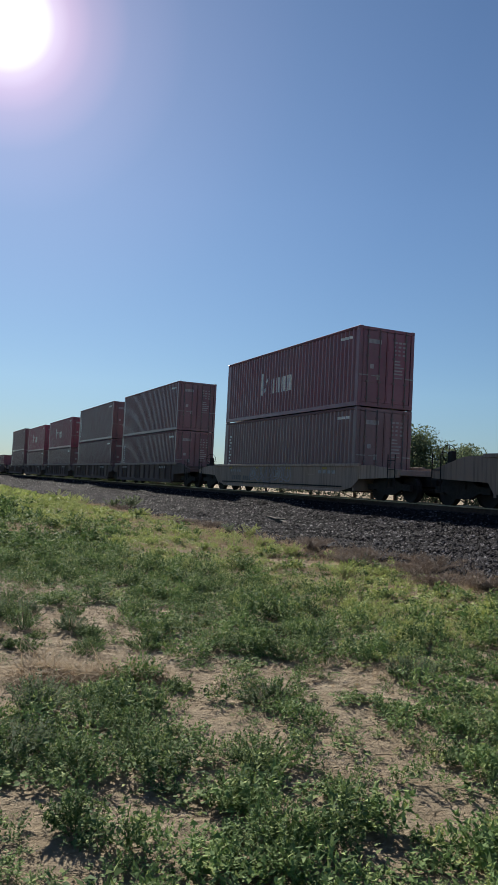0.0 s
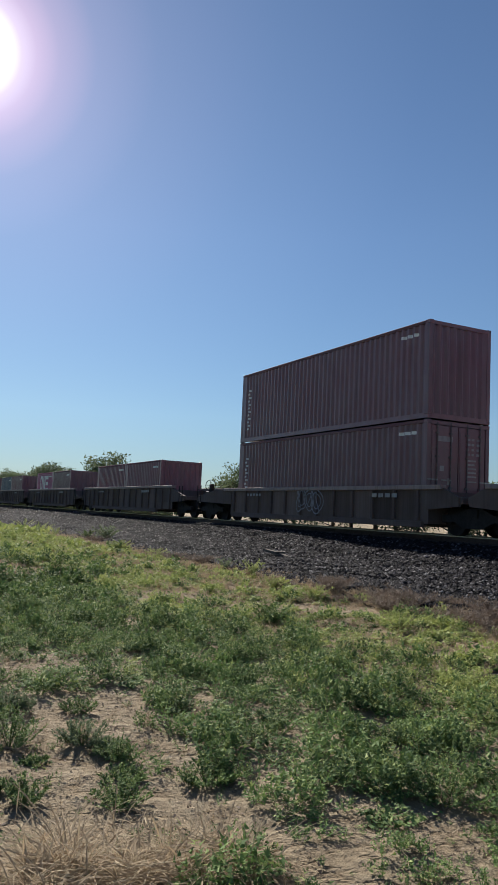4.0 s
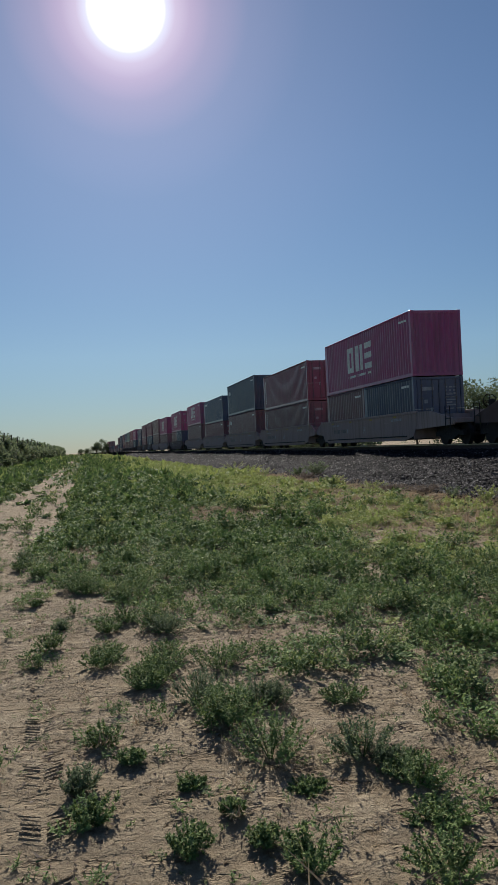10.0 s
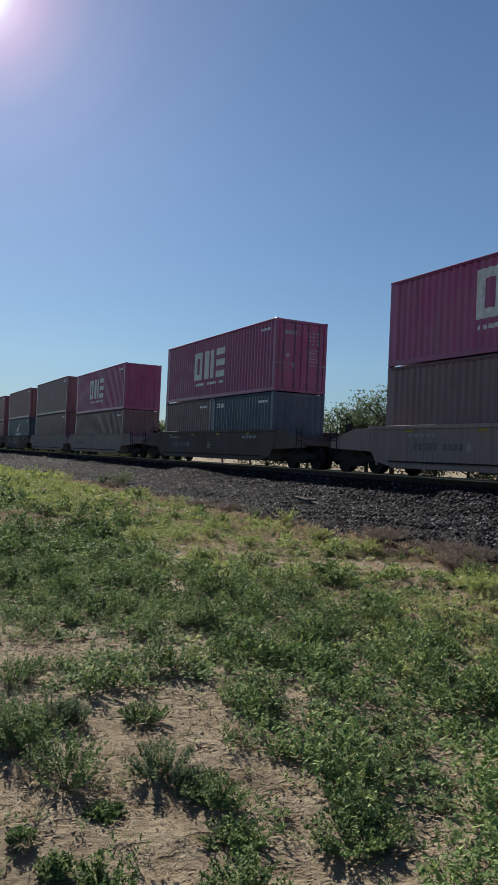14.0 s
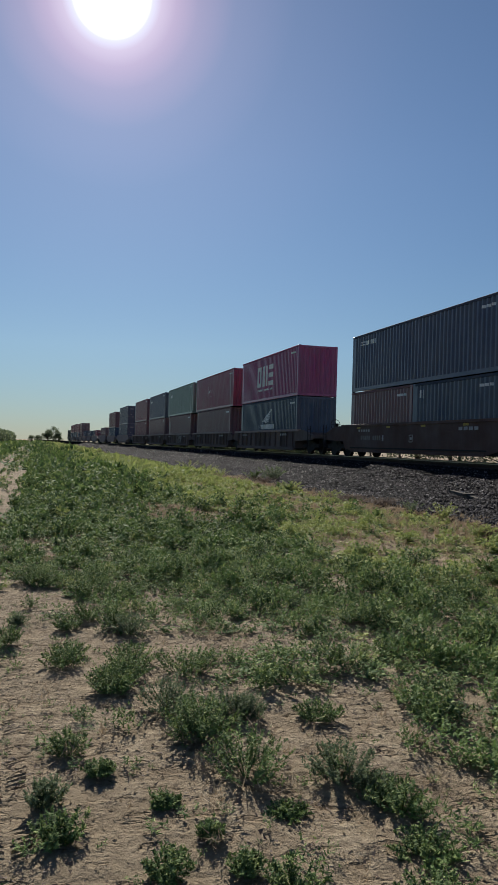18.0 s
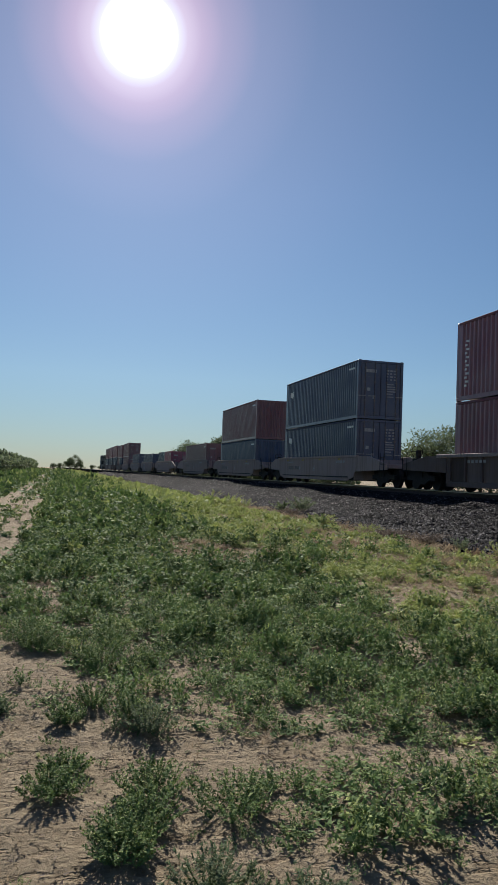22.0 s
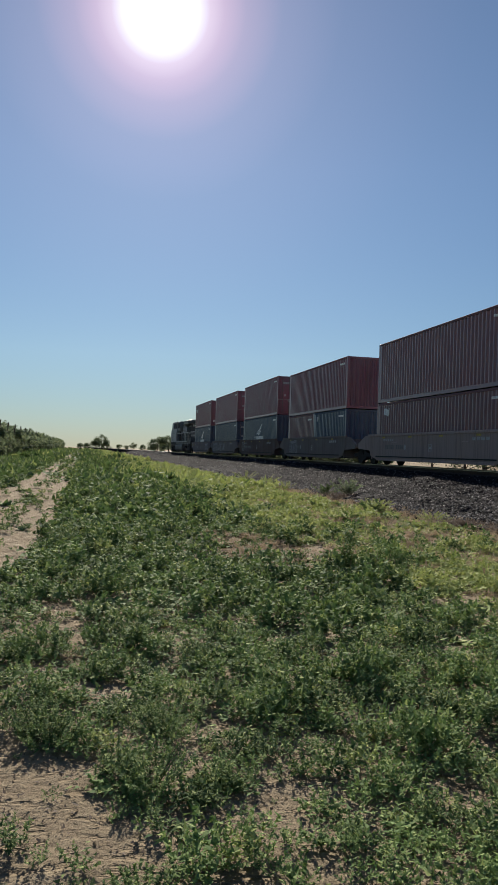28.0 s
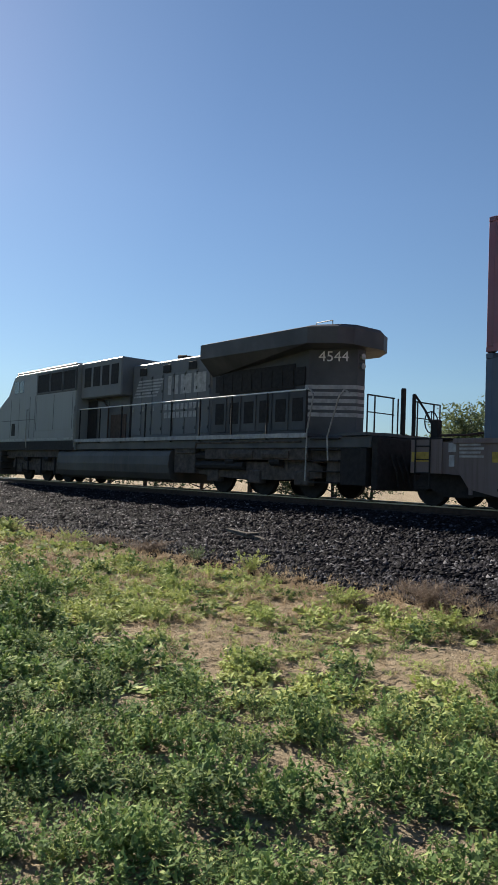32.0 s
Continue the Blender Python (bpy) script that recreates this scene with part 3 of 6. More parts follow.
def end_marks(root, length, height, seed):
    """Small white and yellow placards and number bars on the door end."""
    rng = random.Random(seed)
    y = -length / 2 - 0.0
    bm = bmesh.new()
    for k in range(4):
        z = height - 0.52 - 0.15 * k
        for j in range(3):
            box(bm, 0.30 + 0.2 * j, 0.30 + 0.2 * j + rng.uniform(0.08, 0.16), y + 0.006, y + 0.014, z, z + 0.07)
    for k in range(5):
        z = 1.75 - 0.12 * k
        box(bm, 0.34, 0.34 + rng.uniform(0.25, 0.5), y + 0.006, y + 0.014, z, z + 0.05)
    box(bm, -0.8, -0.25, y + 0.006, y + 0.014, height - 0.62, height - 0.46)
    box(bm, -0.72, -0.56, y + 0.006, y + 0.014, 1.4, 1.56)
    box(bm, -0.42, -0.28, y + 0.006, y + 0.014, 1.0, 1.2)
    part("door_stencil", bm, FADED, root, "white number bars and placards", "stuff")


# painted marks of the near side as seen from the field: u runs from the trailing end (left) to the leading end (right)
MARKS = {
    "blocks": [(-2.35, -2.05, 0.95, 2.3), (-1.62, -1.32, 0.95, 2.3), (-2.05, -1.62, 2.03, 2.3), (-2.05, -1.62, 0.95, 1.22), (-1.02, -0.62, 0.95, 2.3), (-0.40, 0.0, 0.95, 2.3),
               (0.25, 1.25, 0.95, 1.25), (0.25, 1.25, 1.48, 1.78), (0.25, 1.25, 2.0, 2.3)] + [(-2.3 + 0.23 * k, -2.14 + 0.23 * k, 0.66, 0.78) for k in range(15)],
    "row": [(-2.1, -1.9, 1.05, 2.05), (-1.8, -1.5, 1.15, 1.3, 0.5)] + [(g_ + o_, g_ + o_ + 0.11, 1.05, 1.72) for g_ in (-1.2, -0.66, -0.12, 0.42) for o_ in (0.0, 0.24)],
    "wing": [(-0.95, -0.3, 1.42, 1.50, 0.30), (-0.3, 0.45, 1.72, 1.81, 0.26), (0.45, 1.1, 1.98, 2.06, 0.32), (1.04, 1.12, 2.12, 2.36)]
    + [(-0.5 + 0.07 * k, 1.04 - 0.11 * k, 1.53 - 0.03 * k, 1.59 - 0.03 * k, 0.66 - 0.13 * k) for k in range(5)]
    + [(-1.7 + 0.29 * k, -1.55 + 0.29 * k, 1.04, 1.34) for k in range(12)] + [(-0.9 + 0.17 * k, -0.8 + 0.17 * k, 0.9, 0.96) for k in range(11)],
    "column": [(-5.55 + 0.1 * (k % 2), -5.41 + 0.1 * (k % 2), 0.5 + 0.15 * k, 0.58 + 0.15 * k) for k in range(12)],
    "corner": [(-5.3, -5.05, 2.0, 2.32), (-4.95, -4.8, 2.0, 2.32, -0.1), (-4.75, -4.6, 2.0, 2.32)],
    "script": [(-5.2, -4.7, 2.12, 2.18), (-5.2, -4.7, 2.24, 2.30)] + [(-4.6 + 0.17 * k, -4.48 + 0.17 * k, 2.1, 2.3) for k in range(6)],
}
MARKS = {k_: [(-p_[1], -p_[0], p_[2] + (p_[4] if len(p_) > 4 else 0), p_[3] + (p_[4] if len(p_) > 4 else 0), -(p_[4] if len(p_) > 4 else 0)) for p_ in v_] for k_, v_ in MARKS.items()}
THINGS = []   # every thing that rides with the train, with its place along it


def container(s, z, length=12.192, height=2.896, colour="brown", doors=False, mark="", label="", group="containers on the train", posts=False, locks=False):
    """s: where its leading end lies along the train; z: its base."""
    root = new("shipping_container")
    container_parts(root, length, height, colour, doors, post=posts)
    if mark:
        pieces = MARKS[mark]
        if length < 7:
            pieces = [(p[0] * 0.85 - 0.2, p[1] * 0.85 - 0.2, *p[2:]) if mark == "blocks" else (p[0] * 0.47, p[1] * 0.47, *p[2:]) for p in pieces]
        for pc_ in pieces:
            decal(root, length, [pc_], WHITE, "emblem", label="faded white painted mark")
    # number bars high near the leading end
    decal(root, length, [(-length / 2 + 0.5 + 0.3 * k, -length / 2 + 0.72 + 0.3 * k, height - 0.42, height - 0.32) for k in range(3)], WHITE, "stencil", label="small white number bars")
    if locks:
        for sx in (-1, 1):
            for sy in (-1, 1):
                ob = part("twist_lock", shared(("twist_lock", 0), lambda: boxed(-0.06, 0.06, -0.06, 0.06, -GAP, 0.0), DARK), None, root)
                ob.location = (sx * (CW / 2 - 0.085), sy * (6.096 - 0.09), 0)
    if mark == "corner" and colour == "maroon" and s > 700:
        bm = bmesh.new()
        ye = -length / 2
        front = [bm.verts.new((-0.82 + dx, ye + 0.008, 0.55 + dz)) for dx, dz in ((0, -0.17), (0.14, 0), (0, 0.17), (-0.14, 0))]
        back = [bm.verts.new((v.co.x, ye + 0.03, v.co.z)) for v in front]
        bm.faces.new(front)
        for k in range(4):
            bm.faces.new((front[k], back[k], back[(k + 1) % 4], front[(k + 1) % 4]))
        part("placard", bm, WHITE, root, "pale diamond placard")
    if doors:
        end_marks(root, length, height, int(s))
    tagged(root, label or f"weathered {colour} corrugated steel shipping container", "container", group)
    THINGS.append((root, s + length / 2, z))
    return root


# ---- well cars ----
STENCIL = plain("dull_stencil_paint", (0.17, 0.15, 0.14), 0.7, 0, 5, 0.3)

def wheelset(root, y):
    bm = bmesh.new()
    for x in (-0.7525, 0.7525):
        cyl(bm, (x - 0.065, y, 0.42), (x + 0.065, y, 0.42), 0.42, 20)
        cyl(bm, (x + (0.065 if x < 0 else -0.065), y, 0.42), (x + (0.09 if x < 0 else -0.09), y, 0.42), 0.45, 20)
    cyl(bm, (-1.05, y, 0.42), (1.05, y, 0.42), 0.075, 8)
    return bm


def truck_frame(y):
    bm = bmesh.new()
    for x in (-1.0, 1.0):
        prism(bm, [(y - 1.2, 0.36), (y - 1.2, 0.56), (y - 0.7, 0.6), (y - 0.35, 0.76), (y + 0.35, 0.76), (y + 0.7, 0.6), (y + 1.2, 0.56), (y + 1.2, 0.36), (y + 0.75, 0.40), (y + 0.35, 0.22), (y - 0.35, 0.22), (y - 0.75, 0.40)], x - 0.07, x + 0.07)
        for k in (-0.2, 0.0, 0.2):
            cyl(bm, (x, y + k, 0.26), (x, y + k, 0.52), 0.07, 7)
    box(bm, -1.1, 1.1, y - 0.2, y + 0.2, 0.5, 0.74)
    return bm


def truck(root, y):
    fr = part("truck", shared(("truck", 0), lambda: truck_frame(0), DARK), None, root, "dark cast steel truck frame")
    fr.location = (0, y, 0)
    for k in (-0.89, 0.89):
        part("wheelset", shared(("wheelset", 0), lambda: wheelset(None, 0), DARK), None, fr).location = (0, k, 0)


def well_car(s, kind, colour, gap_f, gap_r, length=12.192, label="", sill=1.55, graffiti=()):
    """One well unit. s: the leading end of its load. gap_f, gap_r: the space to the next load; a short one is a joint on a shared truck."""
    root = new("well_car")
    paint = CAR[colour]
    h = length / 2
    reach_f, reach_r = gap_f / 2, gap_r / 2
    front, rear = ("coupler" if g_ > 5 else "joint" for g_ in (gap_f, gap_r))
    ws = 1.48
    for s_ in (-1, 1):
        if kind == "rib":
            part("side_wall", boxed(*sorted((s_ * (ws - 0.10), s_ * (ws - 0.13))), -h - 0.3, h + 0.3, 0.30, sill - 0.1), paint, root)
            part("top_sill", boxed(*sorted((s_ * (ws - 0.22), s_ * ws)), -h - 0.9, h + 0.9, sill - 0.13, sill, bevel=0.01), CAR["sill"], root, "worn pale side sill")
            part("bottom_sill", boxed(*sorted((s_ * (ws - 0.2), s_ * (ws - 0.02))), -h - 0.1, h + 0.1, 0.19, 0.36, bevel=0.01), paint, root)
            rib = shared(("rib", sill, s_), lambda: boxed(*sorted((s_ * (ws - 0.10), s_ * (ws - 0.015))), -0.05, 0.05, 0.40, sill - 0.13), None)
            nrib = 11
            for k in range(nrib + 1):
                ob = part("rib", rib, None, root)
                if not rib.materials:
                    rib.materials.append(paint)
                slotted(ob, paint)
                ob.location.y = -h + 0.1 + k * (2 * h - 0.2) / nrib
                if k < nrib and s_ < 0:
                    bay = (2 * h - 0.2) / nrib
                    plate = shared(("bay_plate", sill), lambda: boxed(-(ws - 0.10) - 0.006, -(ws - 0.10) - 0.001, 0.06, bay - 0.06, 0.37, sill - 0.14), BAY)
                    part("bay_plate", plate, None, root).location.y = -h + 0.1 + k * bay
        else:
            out = [(-h - 0.2, 0.42), (-h + 0.7, 0.24), (h - 0.7, 0.24), (h + 0.2, 0.42), (h + 0.6, sill - 0.55), (h + 0.6, sill - 0.02), (h - 0.2, sill), (-h + 0.2, sill), (-h - 0.6, sill - 0.02), (-h - 0.6, sill - 0.55)]
            bm = bmesh.new()
            prism(bm, out, *sorted((s_ * (ws - 0.06), s_ * (ws - 0.09))))
            part("side_wall", bm, paint, root)
            part("top_sill", boxed(*sorted((s_ * (ws - 0.16), s_ * (ws - 0.02))), -h - 0.6, h + 0.6, sill - 0.10, sill + 0.012, bevel=0.01), paint, root)
            part("bottom_sill", boxed(*sorted((s_ * (ws - 0.12), s_ * (ws - 0.03))), -h + 0.6, h - 0.6, 0.23, 0.33, bevel=0.01), paint, root)
            for k in (-0.55, 0.55):
                part("side_step", boxed(*sorted((s_ * (ws - 0.06), s_ * (ws - 0.03))), k * h - 0.25, k * h + 0.25, sill - 0.42, sill - 0.38), paint, root)
    if kind == "rib" and sill > 1.5:
        for s_ in (-1, 1):
            for e in (-1, 1):
                part("end_side_wall", boxed(*sorted((s_ * (ws - 0.10), s_ * (ws - 0.13))), *sorted((e * (h + 0.302), e * (h + 2.3))), 0.36, sill - 0.1), paint, root)
                part("end_top_sill", boxed(*sorted((s_ * (ws - 0.22), s_ * ws)), *sorted((e * (h + 0.902), e * (h + 2.4))), sill - 0.13, sill, bevel=0.01), CAR["sill"], root, "worn pale side sill")
                for k in (0.95, 2.05):
                    part("end_rib", boxed(*sorted((s_ * (ws - 0.10), s_ * (ws - 0.015))), e * (h + k) - 0.05, e * (h + k) + 0.05, 0.36, sill - 0.13), paint, root)
    part("well_floor", boxed(-1.36, 1.36, -h - 0.2, h + 0.2, 0.27, 0.455), DARK, root)
    for e, reach, how in ((-1, reach_f, front), (1, reach_r, rear)):
        part("end_deck", boxed(-1.36, 1.36, *sorted((e * (h + 0.25), e * (h + reach - (0.75 if how == 'coupler' else 0.1)))), 0.86, 1.06, bevel=0.02), paint, root)
        part("end_bulkhead", boxed(-1.37, 1.37, *sorted((e * (h + 0.14), e * (h + 0.24))), 0.3, sill - 0.15), paint, root)
        part("draft_sill", boxed(-0.32, 0.32, *sorted((e * (h + 0.25), e * (h + reach - 0.25))), 0.55, 0.87), DARK, root)
        for s_ in (-1, 1):
            bm = bmesh.new()
            a, b = e * (h + 0.25), e * (h + reach - (0.75 if how == 'coupler' else 0.1) - 0.1)
            prism(bm, [(a, 0.7), (a, sill - 0.03), (a + (b - a) * 0.45, sill - 0.06), (b, 1.05), (b, 0.8)], *sorted((s_ * 1.3, s_ * 1.40)))
            part("end_gusset", bm, paint, root)
        if how == "coupler":
            truck(root, e * (h + reach - 1.85))
            part("coupler", boxed(-0.14, 0.14, *sorted((e * (h + reach - 0.4), e * (h + reach + 0.02))), 0.72, 1.0, bevel=0.04), DARK, root)
            bm = bmesh.new()
            for z in (0.45, 0.75, 1.05, 1.35):
                cyl(bm, (-1.46, e * (h + reach - 1.35), z), (-1.46, e * (h + reach - 0.95), z), 0.014, 5)
            for yy in (reach - 1.35, reach - 0.95):
                cyl(bm, (-1.46, e * (h + yy), 0.4), (-1.46, e * (h + yy), 1.55), 0.018, 5)
            part("ladder", bm, DARK, root, "grab iron ladder")
            if e > 0:
                bm = bmesh.new()
                wz = 1.95 if s > 700 else 1.6
                for k in range(12):
                    a0, a1 = k * math.pi / 6, (k + 1) * math.pi / 6
                    p0 = (-0.75 + 0.26 * math.cos(a0), h + reach - 0.85, wz + 0.26 * math.sin(a0))
                    p1 = (-0.75 + 0.26 * math.cos(a1), h + reach - 0.85, wz + 0.26 * math.sin(a1))
                    cyl(bm, p0, p1, 0.016, 5)
                    if k % 3 == 0:
                        cyl(bm, (-0.75, h + reach - 0.85, wz), p0, 0.012, 5)
                box(bm, -0.84, -0.66, h + reach - 1.1, h + reach - 0.88, 1.05, wz + 0.06, bevel=0.03)
                box(bm, -1.1, -0.4, h + reach - 1.5, h + reach - 1.1, 1.05, 1.3, bevel=0.03)
                part("hand_brake", bm, DARK, root, "hand brake wheel on its stand")
                if s > 700:
                    # closed end of the car behind the locomotive: wall, deck, yellow panels, lines of small print
                    far = h + reach - 0.8
                    part("end_wall", boxed(-1.43, -1.402, h + 0.9, far, 0.74, 1.5, bevel=0.006), paint, root)
                    part("end_walkway", boxed(-1.40, 1.40, h + 0.9, far + 0.02, 1.503, 1.545, bevel=0.008), DARK, root, "dark grating deck over the car end")
                    for y0_, y1_ in ((far - 0.5, far - 0.03), (far - 2.55, far - 2.1)):
                        part("reflector_panel", boxed(-1.437, -1.432, y0_, y1_, 1.0, 1.22), YELLOW, root, "dull yellow panel")
                    bm = bmesh.new()
                    for k in range(4):
                        box(bm, -1.436, -1.432, far - 1.9 + 0.08 * (k % 2), far - 1.3, 1.10 + 0.085 * k, 1.145 + 0.085 * k)
                    box(bm, -1.436, -1.432, far - 1.22, far - 1.02, 1.22, 1.42)
                    box(bm, -1.436, -1.432, far - 1.18, far - 1.04, 0.9, 1.15)
                    part("stencil_lines", bm, FADED, root, "lines of small white print", "stuff")
                    bm = bmesh.new()
                    tube(bm, [(-1.0, far - 0.5, 1.62), (-1.0, far - 1.2, 1.62), (-0.9, far - 1.9, 1.7)], 0.03)
                    box(bm, -1.2, -0.7, far - 2.1, far - 1.75, 1.545, 1.85, bevel=0.04)
                    part("brake_rigging", bm, RUSTY, root)
        elif e > 0:
            truck(root, h + reach)
    if graffiti:
        y0, y1 = graffiti
        rng = random.Random(int(s))
        bm = bmesh.new()
        x = -(ws - 0.05) if kind != "rib" else -(ws - 0.005)
        def line(pts, t):
            """A sprayed line of even width through the points."""
            sides = []
            for k, (yc, zc) in enumerate(pts):
                (ya, za), (yb, zb) = pts[max(0, k - 1)], pts[min(len(pts) - 1, k + 1)]
                d = math.hypot(yb - ya, zb - za) or 1.0
                ny, nz = -(zb - za) / d * t, (yb - ya) / d * t
                sides.append((bm.verts.new((x, yc - ny, zc - nz)), bm.verts.new((x, yc + ny, zc + nz))))
            for (a, b), (c, d) in zip(sides, sides[1:]):
                bm.faces.new((a, c, d, b))

        y, top = y0, min(1.42, sill - 0.05)
        bold = y1 - y0 > 8
        while y < y1:
            # swollen shapes: an outer loop, a smaller loop inside and a crossing stroke
            w_, mid, tall = rng.uniform(0.45, 0.75), rng.uniform(0.88, 0.96), rng.uniform(0.36, 0.46)
            lean, wob, ph = rng.uniform(-0.18, 0.18), rng.uniform(0.08, 0.2), rng.uniform(0, 6.28)
            for size in (1.0, 0.62):
                loop = []
                for k in range(21):
                    a = 2 * math.pi * k / 20
                    f = size * (1 + wob * math.sin(3 * a + ph))
                    dz = tall * f * math.sin(a)
                    loop.append((y + w_ / 2 + w_ * 0.55 * f * math.cos(a) + lean * dz, min(top, mid + dz)))
                line(loop, (0.045 if bold else 0.022) * (1.0 if size == 1.0 else 0.8))
            sx = rng.uniform(0.2, 0.8) * w_
            line([(y + sx + 0.12 * math.sin(4 * f + ph), mid - tall + 1.7 * tall * f) for f in (0, 0.15, 0.3, 0.45, 0.6, 0.75, 0.9, 1.0)], 0.02)
            y += w_ * rng.uniform(0.8, 1.05)
        part("graffiti", bm, GRAFFITI, root, "pale spray-painted graffiti")
    bm = bmesh.new()
    xx = -(ws - 0.055) if kind != "rib" else -(ws + 0.003)
    for k in range(4):
        box(bm, xx - 0.003, xx, -h + 1.0 + 0.33 * k, -h + 1.24 + 0.33 * k, sill - 0.36, sill - 0.24)
    for k in range(5):
        box(bm, xx - 0.003, xx, h - 2.6 + 0.26 * k, h - 2.44 + 0.26 * k, sill - 0.34, sill - 0.24)
    part("stencil", bm, FADED, root, "white stencilled number bars", "stuff")
    if kind != "rib":
        bm = bmesh.new()
        for k in range(10):
            if k != 4:
                box(bm, xx - 0.003, xx, h - 3.7 + 0.21 * k, h - 3.55 + 0.21 * k, sill - 0.72, sill - 0.52)
        part("number_bars", bm, STENCIL, root, "dull number bars", "stuff")
        bm = bmesh.new()
        for y0_, y1_, z0_, z1_ in ((-0.5, -0.2, 0.7, 0.73), (-0.5, -0.2, 0.97, 1.0), (-0.5, -0.47, 0.73, 0.97), (-0.23, -0.2, 0.73, 0.97), (-0.43, -0.27, 0.8, 0.9), (2.1, 2.24, 0.75, 0.99)):
            box(bm, xx - 0.003, xx, y0_, y1_, z0_, z1_)
        part("side_sign", bm, FADED, root, "small white framed sign and letter", "stuff")
        for k in range(4):
            part("reflector", boxed(xx - 0.004, xx, -h + 1.6 + 3.0 * k, -h + 1.95 + 3.0 * k, sill - 0.2, sill - 0.12), YELLOW, root, "yellow reflector strip")
        part("side_ledge", boxed(-ws + 0.02, -ws + 0.06, -h + 0.5, h - 0.5, 0.40, 0.45), DARK, root, "dark ledge along the side")
    tagged(root, label or f"{colour} steel intermodal well car", "well car", "well cars of the train")
    THINGS.append((root, s + h, RAIL_Z))
    return root


HC, STD = 2.896, 2.591
BED, GAP = 1.655, 0.03          # base of a load that sits in a well; the locks between two loads


def q(colour, doors=False, mark="", label=""):
    return (colour, doors, mark, label)


UNITS = []   # (s, low, high, kind, car, sill, low height, high height, high length, graffiti)


def unit(s, low, high, kind, car, sill=1.5, low_h=HC, high_h=HC, hi_len=12.192, graffiti=()):
    UNITS.append((s, low, high, kind, car, sill, low_h, high_h, hi_len, graffiti))


MAG = "magenta shipping container with large white block marks"
REDK = "red shipping container with white painted marks"
WING = "dark teal shipping container with a white winged mark"
unit(3.5, q("slate"), q("maroon"), "flat", "tan")
unit(23.17, q("greybrown", True, "column"), q("maroon", True, "row", "maroon shipping container with white painted marks"), "flat", "cream", 1.25, graffiti=(-1.6, 2.2))
for _s, _lo, _hi, _t in (
        (42.93, q("brown", True, "column"), q("brown", True), HC), (58.40, q("brown", True), q("greybrown", True, "column"), HC),
        (74.18, q("greybrown", True), q("red", True, "row", REDK), STD), (89.71, q("greybrown", True), q("red", True, "row", REDK), STD),
        (105.38, q("brown", True, "column"), q("brown", False, "column"), HC)):
    unit(_s, _lo, _hi, "rib", "darkgrey", 1.4, _t, graffiti=(-1.0, 0.2) if _s > 100 else ())
unit(127.1, (q("maroon", False, "column"), q("maroon")), None, "rib", "darkgrey", 1.6, STD)
unit(146.8, (q("brown", False, "column"), q("magenta", False, "blocks", "magenta half-length shipping container with white block marks")), None, "rib", "darkgrey", 1.6, STD)
unit(166.2, (q("brown"), q("teal")), None, "rib", "darkgrey", 1.6, STD)
unit(189.5, q("brown", False, "column"), None, "flat", "darkgrey", 1.7)
unit(208.95, q("brown"), None, "flat", "darkgrey", 1.7, STD, graffiti=(-4.8, 5.2))
unit(228.4, q("brown"), None, "flat", "brown", 1.7, graffiti=(-1.5, 1.4))
for _s, _lo, _hi, _a, _b in (
        (250.0, (q("slate", True), q("brown", False, "column")), q("magenta", False, "blocks", MAG), STD, HC),
        (266.1, q("brown", True, "column"), q("maroon", True, "column"), STD, STD), (281.7, q("brown", False, "corner"), q("teal", False, "corner"), HC, HC),
        (297.1, q("maroon", True), q("blue", False, "script"), STD, STD), (312.6, q("greybrown"), q("magenta", True, "blocks", MAG), HC, STD)):
    unit(_s, _lo, _hi, "flat", "grey", 1.5, _a, _b)
unit(332.2, (q("teal", False, "script"), q("greybrown", False, "column")), q("magenta", True, "blocks", MAG), "flat", "darkgrey", 1.5, STD)
for _s, _lo, _hi, _a, _b, _c in (
        (352.0, q("greybrown"), q("magenta", False, "blocks", MAG), STD, HC, "grey"), (367.5, q("brown"), q("greybrown"), HC, HC, "grey"),
        (383.1, q("teal", False, "wing", WING), q("maroon"), HC, HC, "brown"), (398.7, q("maroon"), q("maroon", False, "corner"), HC, HC, "brown"),
        (414.4, (q("teal", False, "corner"), q("brown")), q("slate", False, "script"), STD, STD, "brown")):
    unit(_s, _lo, _hi, "flat", _c, 1.5, _a, _b, graffiti=(-2.0, 1.2) if _s in (383.1, 398.7) else ())
for _s, _lo, _hi, _l in (
        (434.4, q("teal", False, "wing", WING), q("magenta", False, "blocks", MAG), 12.192), (450.0, q("brown"), q("red", False, "row", REDK), 13.716),
        (465.5, q("brown", False, "column"), q("green", False, "corner"), 13.716), (480.9, q("brown"), q("slate", False, "script"), 12.192), (495.8, q("maroon"), q("maroon", False, "column"), 12.192)):
    unit(_s, _lo, _hi, "rib", "darkgrey", 1.4, hi_len=_l, graffiti=(-3.0, -1.0) if _s == 465.5 else ())
unit(517.6, q("slate", True, "corner"), q("slate", True, "corner"), "flat", "grey")
unit(537.4, q("blue"), q("rust"), "flat", "grey", low_h=STD)
unit(556.8, q("brown", True), None, "flat", "grey", 1.7)
unit(580.8, (q("red", True), q("teal")), None, "flat", "grey", 1.7, STD)
unit(600.3, q("slate"), None, "flat", "grey", 1.7, STD, graffiti=(2.0, 4.0))
unit(619.8, q("slate", True), None, "flat", "grey", 1.7)
